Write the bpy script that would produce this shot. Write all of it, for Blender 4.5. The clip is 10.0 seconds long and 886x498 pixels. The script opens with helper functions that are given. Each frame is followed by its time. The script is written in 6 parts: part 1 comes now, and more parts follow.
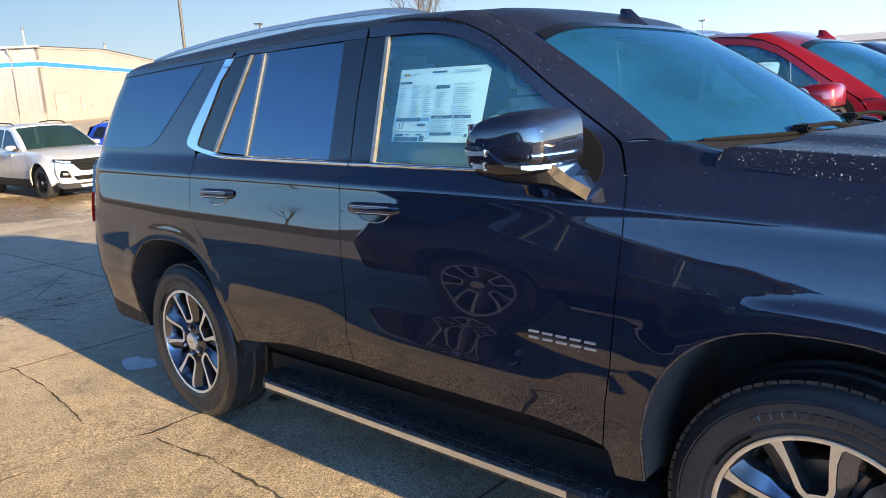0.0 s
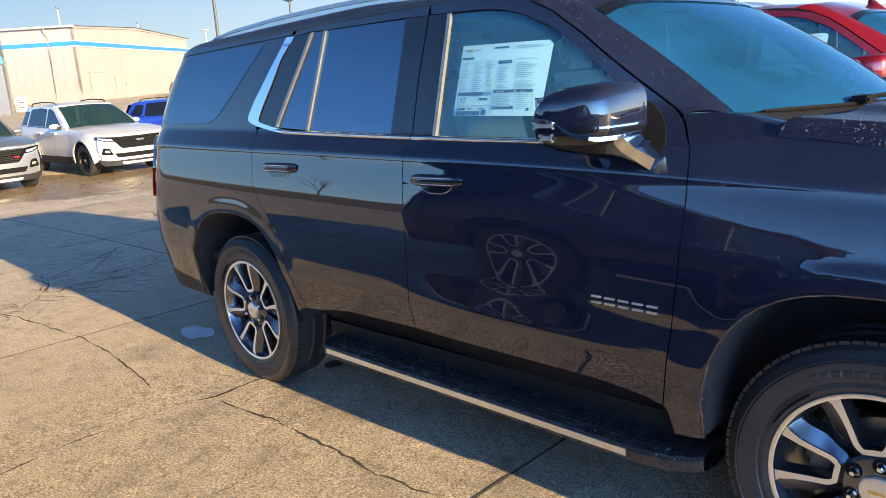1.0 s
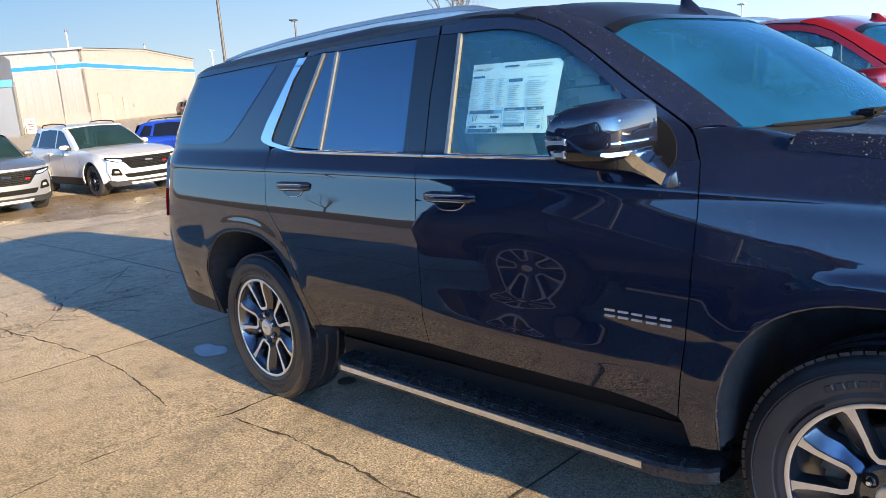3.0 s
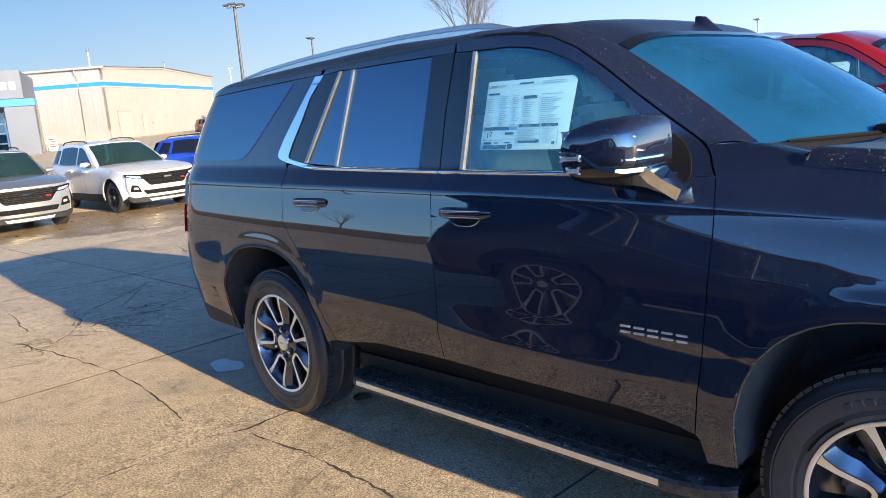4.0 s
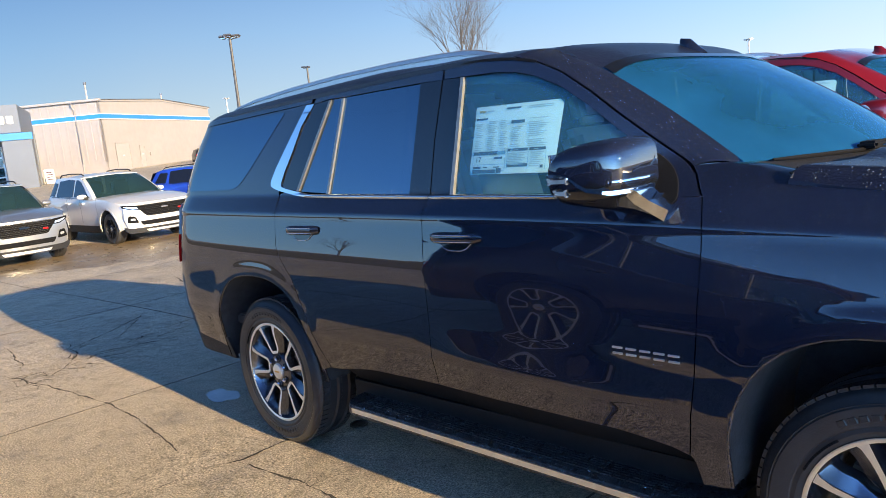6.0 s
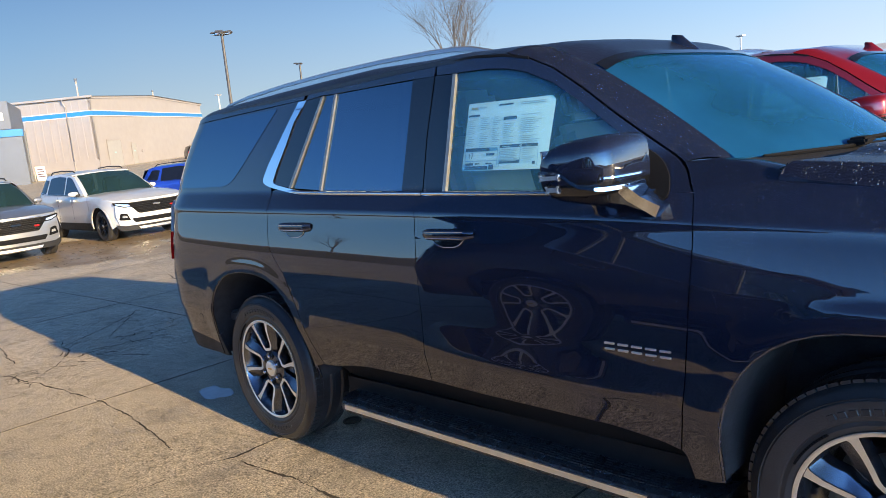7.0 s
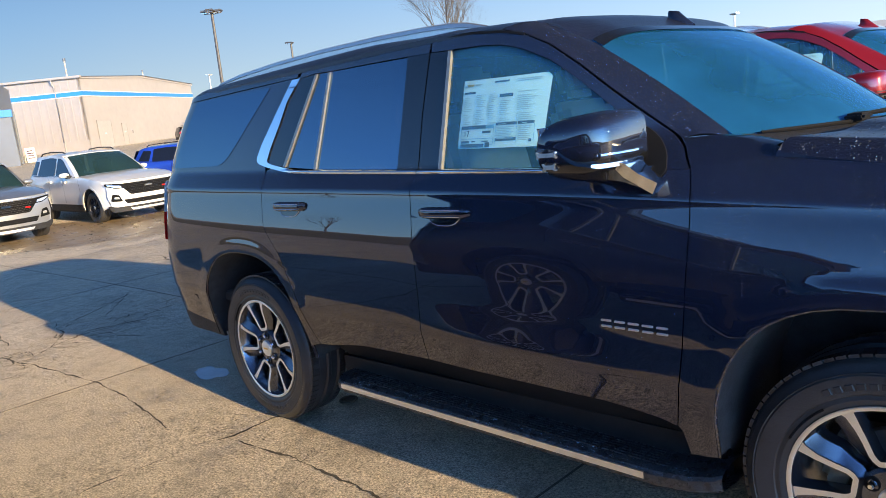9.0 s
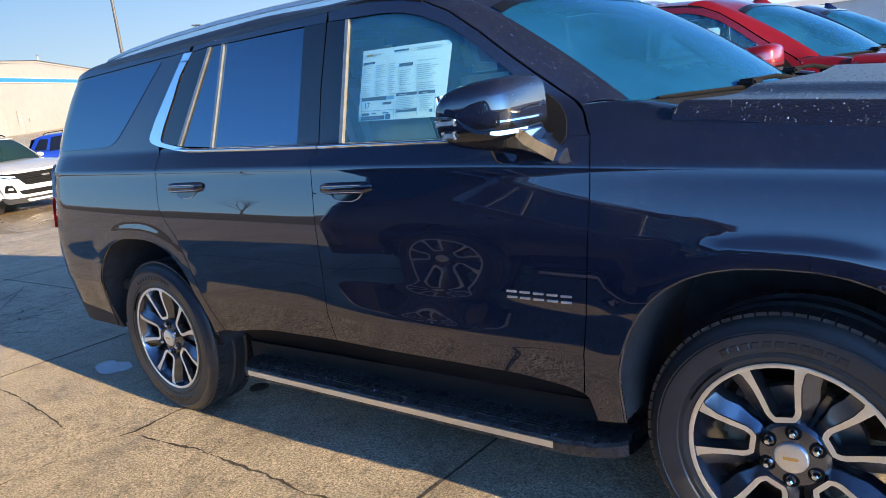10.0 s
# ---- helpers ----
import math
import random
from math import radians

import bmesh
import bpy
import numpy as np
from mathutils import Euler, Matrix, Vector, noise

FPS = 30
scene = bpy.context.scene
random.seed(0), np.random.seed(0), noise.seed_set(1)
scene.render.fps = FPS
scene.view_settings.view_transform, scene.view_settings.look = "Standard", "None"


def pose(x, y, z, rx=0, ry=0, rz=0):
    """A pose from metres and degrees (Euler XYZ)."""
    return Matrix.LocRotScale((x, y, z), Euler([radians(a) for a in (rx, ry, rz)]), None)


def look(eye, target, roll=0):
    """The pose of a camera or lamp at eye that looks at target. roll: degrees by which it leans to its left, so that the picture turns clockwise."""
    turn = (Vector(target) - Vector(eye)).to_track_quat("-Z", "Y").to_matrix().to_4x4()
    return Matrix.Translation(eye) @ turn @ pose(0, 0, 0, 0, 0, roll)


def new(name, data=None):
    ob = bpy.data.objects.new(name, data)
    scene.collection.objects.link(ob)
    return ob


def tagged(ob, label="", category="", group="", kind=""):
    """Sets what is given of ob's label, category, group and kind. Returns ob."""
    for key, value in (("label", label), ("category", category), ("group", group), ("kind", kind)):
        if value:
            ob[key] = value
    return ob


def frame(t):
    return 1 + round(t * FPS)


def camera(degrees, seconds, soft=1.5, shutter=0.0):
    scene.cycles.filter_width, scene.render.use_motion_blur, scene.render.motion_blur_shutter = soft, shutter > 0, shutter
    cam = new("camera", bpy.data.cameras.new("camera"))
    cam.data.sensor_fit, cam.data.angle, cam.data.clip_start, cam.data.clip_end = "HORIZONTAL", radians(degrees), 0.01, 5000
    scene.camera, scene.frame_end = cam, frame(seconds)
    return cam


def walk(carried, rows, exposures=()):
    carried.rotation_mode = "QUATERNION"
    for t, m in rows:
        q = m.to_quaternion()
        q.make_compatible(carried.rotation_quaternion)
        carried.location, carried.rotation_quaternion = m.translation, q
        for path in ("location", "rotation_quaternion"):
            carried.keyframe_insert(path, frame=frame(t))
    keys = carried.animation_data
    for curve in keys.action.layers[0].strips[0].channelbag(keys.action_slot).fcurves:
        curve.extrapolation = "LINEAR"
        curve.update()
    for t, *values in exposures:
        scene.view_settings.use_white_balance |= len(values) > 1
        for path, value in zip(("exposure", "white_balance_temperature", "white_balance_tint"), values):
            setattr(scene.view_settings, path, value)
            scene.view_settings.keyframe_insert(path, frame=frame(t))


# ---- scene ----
cam = camera(62.0, 10.0, soft=0.8)
PATH = [
    (0, (3.521, -2.771, 1.621), (2.191, -1.336, 1.206), -2.7),
    (0.5, (3.519, -2.877, 1.625), (2.156, -1.488, 1.163), -3.4),
    (1, (3.512, -2.937, 1.627), (2.133, -1.568, 1.154), -3.3),
    (1.5, (3.515, -2.95, 1.63), (2.137, -1.58, 1.158), -3.4),
    (2, (3.516, -2.958, 1.633), (2.141, -1.582, 1.17), -3.7),
    (2.5, (3.516, -2.97, 1.635), (2.133, -1.595, 1.189), -3.9),
    (4, (3.525, -2.985, 1.64), (2.095, -1.641, 1.254), -4.3),
    (4.5, (3.532, -2.98, 1.639), (2.092, -1.637, 1.289), -4.6),
    (5, (3.535, -2.982, 1.648), (2.098, -1.632, 1.313), -5.1),
    (5.5, (3.542, -2.969, 1.641), (2.106, -1.615, 1.319), -5.3),
    (7, (3.551, -2.968, 1.64), (2.132, -1.598, 1.308), -5.5),
    (7.5, (3.55, -2.959, 1.637), (2.135, -1.589, 1.29), -5.4),
    (8, (3.542, -2.963, 1.638), (2.125, -1.596, 1.285), -5.4),
    (8.5, (3.539, -2.964, 1.636), (2.119, -1.603, 1.273), -5.4),
    (9, (3.539, -2.972, 1.633), (2.136, -1.6, 1.247), -5.7),
    (9.5, (3.548, -2.965, 1.617), (2.205, -1.545, 1.197), -6.2),
    (10, (3.539, -2.888, 1.578), (2.298, -1.386, 1.13), -6.2),
]
walk(cam, [(t, look(eye, target, roll)) for t, eye, target, roll in PATH], exposures=((0.0, 1.61, 7600, 10), (1.5, 1.60, 7550, 10), (2.5, 1.58, 7250, 10), (5.5, 1.46, 7000, 10), (7.0, 1.20, 7000, 10), (7.5, 1.36, 7000, 10), (8.5, 1.35, 7000, 10), (9.5, 1.31, 6980, 10), (10.0, 1.53, 6850, 10)))
PITCH = -1.72  # the lot falls gently towards the tail of the parked cars

# ---- sky and sun ----
SUN_EL, SUN_AZ = 14.3, -1.5
world = bpy.data.worlds.new("winter_sky")
scene.world = world
world.use_nodes = True
wn, wl = world.node_tree.nodes, world.node_tree.links
sky = wn.new("ShaderNodeTexSky")
sky.sky_type, sky.sun_disc = "NISHITA", False
sky.sun_elevation, sky.sun_rotation = radians(SUN_EL), radians(90 - SUN_AZ)
sky.altitude, sky.air_density, sky.dust_density, sky.ozone_density = 200, 1.0, 0.0, 4.0
wtc = wn.new("ShaderNodeTexCoord")
wmap = wn.new("ShaderNodeMapping")
wmap.inputs["Scale"].default_value = (1.0, 1.0, 4.5)
wnoise = wn.new("ShaderNodeTexNoise")
wnoise.inputs["Scale"].default_value, wnoise.inputs["Detail"].default_value = 1.3, 5.0
wramp = wn.new("ShaderNodeValToRGB")
wramp.color_ramp.elements[0].position, wramp.color_ramp.elements[1].position = 0.54, 0.85
wramp.color_ramp.elements[1].color = (0.6, 0.6, 0.6, 1)
wmix = wn.new("ShaderNodeMixRGB")
wmix.inputs[2].default_value = (5.6, 6.0, 6.9, 1)
wl.new(wtc.outputs["Generated"], wmap.inputs[0])
wl.new(wmap.outputs[0], wnoise.inputs["Vector"])
wl.new(wnoise.outputs[0], wramp.inputs[0])
wsep = wn.new("ShaderNodeSeparateXYZ")
wside, wbank = wn.new("ShaderNodeMapRange"), wn.new("ShaderNodeMath")
wside.inputs[1].default_value, wside.inputs[2].default_value = 0.2, 0.7
wbank.operation = "MULTIPLY"
wlow, wcl = wn.new("ShaderNodeMapRange"), wn.new("ShaderNodeMath")
wlow.inputs[1].default_value, wlow.inputs[2].default_value, wlow.inputs[3].default_value, wlow.inputs[4].default_value = 0.12, 0.34, 1.0, 0.0
wcl.operation = "MULTIPLY"
wl.new(wramp.outputs[0], wcl.inputs[0]), wl.new(wlow.outputs[0], wcl.inputs[1]), wl.new(wcl.outputs[0], wbank.inputs[0])
# the cloud bank stands on one side of the sky only
wl.new(wsep.outputs[1], wside.inputs[0]), wl.new(wside.outputs[0], wbank.inputs[1]), wl.new(wbank.outputs[0], wmix.inputs[0])
# clear winter air: pale at the horizon, deep blue higher up
whaze, wgrad = wn.new("ShaderNodeMixRGB"), wn.new("ShaderNodeValToRGB")
wgrad.color_ramp.elements[0].position, wgrad.color_ramp.elements[1].position = 0.0, 0.75
wgrad.color_ramp.elements[0].color, wgrad.color_ramp.elements[1].color = (0.60, 0.76, 0.92, 1), (0.011, 0.028, 0.080, 1)
wmid = wgrad.color_ramp.elements.new(0.14)
wmid.color = (0.32, 0.56, 0.92, 1)
wmid2 = wgrad.color_ramp.elements.new(0.25)
wmid2.color = (0.13, 0.33, 0.76, 1)
wmid3 = wgrad.color_ramp.elements.new(0.46)
wmid3.color = (0.034, 0.095, 0.26, 1)
wgain = wn.new("ShaderNodeVectorMath")
wgain.operation = "SCALE"
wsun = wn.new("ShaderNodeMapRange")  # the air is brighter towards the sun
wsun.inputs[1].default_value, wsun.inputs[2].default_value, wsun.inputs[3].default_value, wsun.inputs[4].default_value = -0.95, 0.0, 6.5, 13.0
wsouth, wboth = wn.new("ShaderNodeMapRange"), wn.new("ShaderNodeMath")  # and boosted on the unseen open side of the lot, to lift reflections
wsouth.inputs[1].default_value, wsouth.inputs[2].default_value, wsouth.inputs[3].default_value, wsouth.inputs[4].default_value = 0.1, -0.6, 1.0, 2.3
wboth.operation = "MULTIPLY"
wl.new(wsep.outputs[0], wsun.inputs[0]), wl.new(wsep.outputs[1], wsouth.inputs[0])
wglow, wall = wn.new("ShaderNodeMapRange"), wn.new("ShaderNodeMath")  # the glow round the low sun
wglow.inputs[1].default_value, wglow.inputs[2].default_value, wglow.inputs[3].default_value, wglow.inputs[4].default_value = 0.0, 0.8, 1.0, 3.2
wall.operation = "MULTIPLY"
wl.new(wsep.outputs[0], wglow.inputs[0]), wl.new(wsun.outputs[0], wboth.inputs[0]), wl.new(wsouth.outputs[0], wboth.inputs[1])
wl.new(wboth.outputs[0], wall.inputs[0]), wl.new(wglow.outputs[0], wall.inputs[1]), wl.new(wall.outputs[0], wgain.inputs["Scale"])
whaze.inputs[0].default_value = 0.85
wl.new(wtc.outputs["Generated"], wsep.inputs[0]), wl.new(wsep.outputs[2], wgrad.inputs[0]), wl.new(wsep.outputs[2], wlow.inputs[0])
wblue, wtwo, whazy = wn.new("ShaderNodeValToRGB"), wn.new("ShaderNodeMixRGB"), wn.new("ShaderNodeMapRange")
wblue.color_ramp.elements[0].position, wblue.color_ramp.elements[1].position = 0.0, 0.75
wblue.color_ramp.elements[0].color, wblue.color_ramp.elements[1].color = (0.33, 0.64, 1.0, 1), (0.010, 0.026, 0.080, 1)
wb1, wb2 = wblue.color_ramp.elements.new(0.12), wblue.color_ramp.elements.new(0.25)
wb1.color, wb2.color = (0.20, 0.52, 1.0, 1), (0.090, 0.285, 0.73, 1)
wb3 = wblue.color_ramp.elements.new(0.46)
wb3.color = (0.017, 0.057, 0.19, 1)
whazy.inputs[1].default_value, whazy.inputs[2].default_value = -0.15, 0.40
wl.new(wsep.outputs[1], whazy.inputs[0]), wl.new(wsep.outputs[2], wblue.inputs[0])
wl.new(whazy.outputs[0], wtwo.inputs[0]), wl.new(wblue.outputs[0], wtwo.inputs[1]), wl.new(wgrad.outputs[0], wtwo.inputs[2])
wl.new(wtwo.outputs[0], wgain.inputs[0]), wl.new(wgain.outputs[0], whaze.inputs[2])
wl.new(sky.outputs[0], whaze.inputs[1])
wl.new(whaze.outputs[0], wmix.inputs[1])
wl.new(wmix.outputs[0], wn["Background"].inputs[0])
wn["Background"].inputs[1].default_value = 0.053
sun = new("sun", bpy.data.lights.new("sun", "SUN"))
sun.data.energy, sun.data.angle, sun.data.color = 4.5, radians(0.55), (1.0, 0.79, 0.47)
sun.matrix_world = look((math.cos(radians(SUN_AZ)) * 10, math.sin(radians(SUN_AZ)) * 10, 10 * math.tan(radians(SUN_EL))), (0, 0, 0))

# ---- materials ----
def mat(name, col, rough=0.5, metal=0.0, coat=0.0, spec=0.5, vary=0.0, scale=8.0, bump=0.0, bscale=60.0, vary2=0.0, scale2=0.6, island=0.0, rvary=0.0, ior=1.5):
    m = bpy.data.materials.new(name)
    m.use_nodes = True
    n, l = m.node_tree.nodes, m.node_tree.links
    p = n["Principled BSDF"]
    p.inputs["Base Color"].default_value = (*col, 1)
    p.inputs["Roughness"].default_value = rough
    p.inputs["Metallic"].default_value = metal
    p.inputs["IOR"].default_value = ior
    p.inputs["Specular IOR Level"].default_value = spec
    if coat:
        p.inputs["Coat Weight"].default_value, p.inputs["Coat Roughness"].default_value = coat, 0.015
    tc = n.new("ShaderNodeTexCoord")
    out = None

    def tex(s, detail=6.0):
        t = n.new("ShaderNodeTexNoise")
        t.inputs["Scale"].default_value, t.inputs["Detail"].default_value, t.inputs["Roughness"].default_value = s, detail, 0.62
        l.new(tc.outputs["Object"], t.inputs["Vector"])
        return t.outputs[0]

    def rng(sock, amount):
        r = n.new("ShaderNodeMapRange")
        r.inputs[1].default_value, r.inputs[2].default_value = 0.25, 0.75
        r.inputs[3].default_value, r.inputs[4].default_value = 1 - amount, 1 + amount
        l.new(sock, r.inputs[0])
        return r.outputs[0]

    for amount, s in ((vary, scale), (vary2, scale2)):
        if amount:
            v = rng(tex(s), amount)
            out = v if out is None else mul(n, l, out, v)
    if island:
        oi = n.new("ShaderNodeObjectInfo")
        r = n.new("ShaderNodeMapRange")
        r.inputs[3].default_value, r.inputs[4].default_value = 1 - island, 1 + island
        l.new(oi.outputs["Random"], r.inputs[0])
        out = r.outputs[0] if out is None else mul(n, l, out, r.outputs[0])
    if out is not None:
        vm = n.new("ShaderNodeVectorMath")
        vm.operation = "SCALE"
        vm.inputs[0].default_value = col
        l.new(out, vm.inputs["Scale"])
        l.new(vm.outputs[0], p.inputs["Base Color"])
    if rvary:
        r = n.new("ShaderNodeMapRange")
        r.inputs[1].default_value, r.inputs[2].default_value = 0.3, 0.7
        r.inputs[3].default_value, r.inputs[4].default_value = max(0, rough - rvary), rough + rvary
        l.new(tex(scale * 0.5), r.inputs[0])
        l.new(r.outputs[0], p.inputs["Roughness"])
    if bump:
        b = n.new("ShaderNodeBump")
        b.inputs["Strength"].default_value, b.inputs["Distance"].default_value = bump, 0.01
        l.new(tex(bscale, 8.0), b.inputs["Height"])
        l.new(b.outputs[0], p.inputs["Normal"])
    return m


def mul(n, l, a, b):
    k = n.new("ShaderNodeMath")
    k.operation = "MULTIPLY"
    l.new(a, k.inputs[0]), l.new(b, k.inputs[1])
    return k.outputs[0]


def glass(name, tint, gloss=(1, 1, 1), film=0.0, film_col=(0.5, 0.6, 0.65), film_scale=3.0, rough=0.0, ior=1.5):
    """Car glass: tinted see-through, mirror gloss by Fresnel, and a diffuse film where film > 0: dew, painted-in glints
    and cabin light.
    """
    m = bpy.data.materials.new(name)
    m.use_nodes = True
    n, l = m.node_tree.nodes, m.node_tree.links
    n.remove(n["Principled BSDF"])
    tr, gl, fr, mx = n.new("ShaderNodeBsdfTransparent"), n.new("ShaderNodeBsdfGlossy"), n.new("ShaderNodeFresnel"), n.new("ShaderNodeMixShader")
    tr.inputs[0].default_value, gl.inputs[0].default_value, gl.inputs["Roughness"].default_value = (*tint, 1), (*gloss, 1), rough
    fr.inputs[0].default_value = ior
    base = tr.outputs[0]
    if film:
        df, m2, no, rp, tc = n.new("ShaderNodeBsdfDiffuse"), n.new("ShaderNodeMixShader"), n.new("ShaderNodeTexNoise"), n.new("ShaderNodeMapRange"), n.new("ShaderNodeTexCoord")
        df.inputs[0].default_value = (*film_col, 1)
        no.inputs["Scale"].default_value, no.inputs["Detail"].default_value = film_scale, 6.0
        rp.inputs[1].default_value, rp.inputs[2].default_value = 0.3, 0.7
        rp.inputs[3].default_value, rp.inputs[4].default_value = film * 0.7, min(1.0, film * 1.2)
        l.new(tc.outputs["Object"], no.inputs["Vector"])
        l.new(no.outputs[0], rp.inputs[0]), l.new(rp.outputs[0], m2.inputs[0])
        l.new(base, m2.inputs[1]), l.new(df.outputs[0], m2.inputs[2])
        base = m2.outputs[0]
    l.new(fr.outputs[0], mx.inputs[0]), l.new(base, mx.inputs[1]), l.new(gl.outputs[0], mx.inputs[2])
    l.new(mx.outputs[0], n["Material Output"].inputs[0])
    return m


PAINT = mat("midnight_paint", (0.0085, 0.0115, 0.0250), 0.5, 0.0, spec=0.0, coat=1.0, vary=0.30, scale=420.0)
PAINT.node_tree.nodes["Principled BSDF"].inputs["Coat IOR"].default_value = 1.86
DEWPAINT = mat("dewy_midnight_paint", (0.0085, 0.0115, 0.0250), 0.5, 0.0, spec=0.0, coat=1.0, vary=0.30, scale=420.0)
_p = DEWPAINT.node_tree.nodes["Principled BSDF"]
_p.inputs["Coat IOR"].default_value, _p.inputs["Coat Roughness"].default_value = 1.42, 0.32
_t, _b, _c = DEWPAINT.node_tree.nodes.new("ShaderNodeTexVoronoi"), DEWPAINT.node_tree.nodes.new("ShaderNodeBump"), DEWPAINT.node_tree.nodes.new("ShaderNodeTexCoord")
_t.inputs["Scale"].default_value = 130.0
_b.inputs["Strength"].default_value, _b.inputs["Distance"].default_value = 0.26, 0.003
DEWPAINT.node_tree.links.new(_c.outputs["Object"], _t.inputs["Vector"])
DEWPAINT.node_tree.links.new(_t.outputs["Distance"], _b.inputs["Height"])
DEWPAINT.node_tree.links.new(_b.outputs[0], _p.inputs["Coat Normal"])
RED = mat("red_paint", (0.22, 0.006, 0.010), 0.3, 0.35, coat=1.0, vary=0.2, scale=500.0)
NAVY = mat("navy_paint", (0.006, 0.012, 0.05), 0.03, 0.0, spec=0.7, vary=0.3, scale=500.0)
BLACK = mat("black_paint", (0.036, 0.034, 0.034), 0.03, 0.0, spec=0.7, vary=0.3, scale=500.0)
WHITE = mat("white_paint", (0.66, 0.645, 0.62), 0.3, 0.0, coat=1.0, vary=0.04, scale=6.0)
SILVER = mat("silver_paint", (0.30, 0.31, 0.33), 0.32, 0.55, coat=1.0, vary=0.12, scale=400.0)
BLUE = mat("bright_blue_paint", (0.01, 0.045, 0.36), 0.3, 0.2, coat=1.0, vary=0.15, scale=400.0)
MAROON = mat("dull_red_paint", (0.10, 0.05, 0.05), 0.3, 0.3, coat=1.0, vary=0.1, scale=300.0)
GLOSSBLACK = mat("gloss_black_trim", (0.006, 0.007, 0.010), 0.05, ior=1.62, vary=0.3, scale=40.0)
PLASTIC = mat("black_plastic", (0.020, 0.020, 0.022), 0.6, spec=0.3, vary=0.35, scale=30.0, bump=0.25, bscale=220.0)
ROCKER = mat("black_sill_cladding", (0.016, 0.016, 0.018), 0.5, spec=0.2, vary=0.3, scale=20.0)
STEPMAT = mat("ribbed_step_rubber", (0.030, 0.030, 0.034), 0.32, vary=0.4, scale=60.0, bump=0.5, bscale=150.0, rvary=0.2)
LINER = mat("wheel_well_felt", (0.030, 0.030, 0.032), 0.9, vary=0.4, scale=20.0, bump=0.4, bscale=90.0)
CHROME = mat("chrome", (0.78, 0.79, 0.80), 0.07, 1.0, vary=0.04, scale=12.0)
ALUMINIUM = mat("brushed_aluminium", (0.55, 0.55, 0.55), 0.42, 1.0, vary=0.06, scale=18.0)
SATIN = mat("satin_bright_trim", (0.86, 0.85, 0.83), 0.36, 0.9, vary=0.08, scale=25.0)
SEAL = mat("pale_window_seal", (0.24, 0.235, 0.22), 0.35, 0.4, vary=0.2, scale=30.0)
MACHINED = mat("machined_alloy", (0.86, 0.86, 0.86), 0.42, 1.0, vary=0.05, scale=120.0)
ALLOY = mat("dark_grey_alloy", (0.15, 0.155, 0.175), 0.22, 0.9, vary=0.1, scale=80.0)
BLACKALLOY = mat("black_alloy", (0.012, 0.012, 0.014), 0.3, 0.3, vary=0.1, scale=80.0)
RUBBER = mat("tyre_rubber", (0.030, 0.030, 0.033), 0.40, vary=0.3, scale=14.0, bump=0.15, bscale=140.0, vary2=0.2, scale2=3.0, rvary=0.12)
LETTER = mat("dull_black_rubber", (0.007, 0.007, 0.008), 0.8, spec=0.12)
STEEL = mat("brake_steel", (0.32, 0.31, 0.30), 0.4, 0.9, vary=0.2, scale=30.0)
CALIPER = mat("cast_caliper", (0.30, 0.26, 0.20), 0.55, 0.5, vary=0.2, scale=40.0)
PRIVACY = glass("privacy_glass", (0.015, 0.017, 0.02), (0.56, 0.80, 1.0), film=0.03, film_col=(0.12, 0.26, 0.5), film_scale=2.5, ior=2.7)
# the teal film puts the look of a brighter cabin into the glass
CLEAR = glass("door_glass", (0.84, 0.98, 1.0), film=0.20, film_col=(0.07, 0.36, 0.58), film_scale=2.0, ior=1.5)
DEWY = glass("dewy_windscreen", (0.10, 0.24, 0.28), (0.34, 0.62, 0.84), film=0.66, film_col=(0.010, 0.090, 0.205), film_scale=2.4, rough=0.05, ior=1.4)
CARGLASS = glass("far_car_glass", (0.05, 0.09, 0.10), film=0.12, film_col=(0.12, 0.30, 0.33), film_scale=2.4, rough=0.03)
# whitish film paints the glint of refracted sky into each bead
DROP = glass("water_drop", (0.85, 0.88, 0.92), film=0.20, film_col=(0.8, 0.9, 1.0), film_scale=400.0, ior=1.5)
PAPER = mat("sticker_paper", (0.46, 0.68, 0.72), 0.6, vary=0.03, scale=30.0)
INK = mat("sticker_ink", (0.035, 0.09, 0.14), 0.6)
INKPALE = mat("sticker_pale_ink", (0.30, 0.45, 0.48), 0.6)
INKBLUE = mat("sticker_blue_ink", (0.10, 0.32, 0.50), 0.6)
GOLD = mat("gold_badge", (0.72, 0.50, 0.20), 0.3, 0.9, vary=0.1, scale=60.0)
SEAT = mat("pale_leather", (0.42, 0.37, 0.30), 0.5, vary=0.1, scale=20.0, bump=0.1, bscale=120.0)
CABIN = mat("dark_cabin_trim", (0.05, 0.055, 0.06), 0.7, vary=0.2, scale=20.0)
REDLAMP = mat("red_lamp_lens", (0.55, 0.012, 0.012), 0.12, coat=1.0, vary=0.1, scale=40.0)
LAMP = mat("clear_lamp_lens", (0.62, 0.64, 0.66), 0.10, 0.6, coat=1.0, vary=0.2, scale=40.0)
MIRRORGLASS = mat("mirror_glass", (0.8, 0.82, 0.84), 0.02, 1.0)
SIDING = mat("cream_metal_siding", (0.328, 0.300, 0.290), 0.5, vary=0.05, scale=1.2, vary2=0.06, scale2=0.15, bump=0.03, bscale=12.0)
STRIPE = mat("blue_stripe_paint", (0.02, 0.19, 0.50), 0.45, vary=0.08, scale=2.0)
TRIM = mat("white_trim_paint", (0.60, 0.58, 0.55), 0.5, vary=0.05, scale=2.0)
GREYPANEL = mat("grey_composite_panel", (0.115, 0.126, 0.148), 0.4, 0.2, vary=0.05, scale=1.0, vary2=0.06, scale2=0.2)
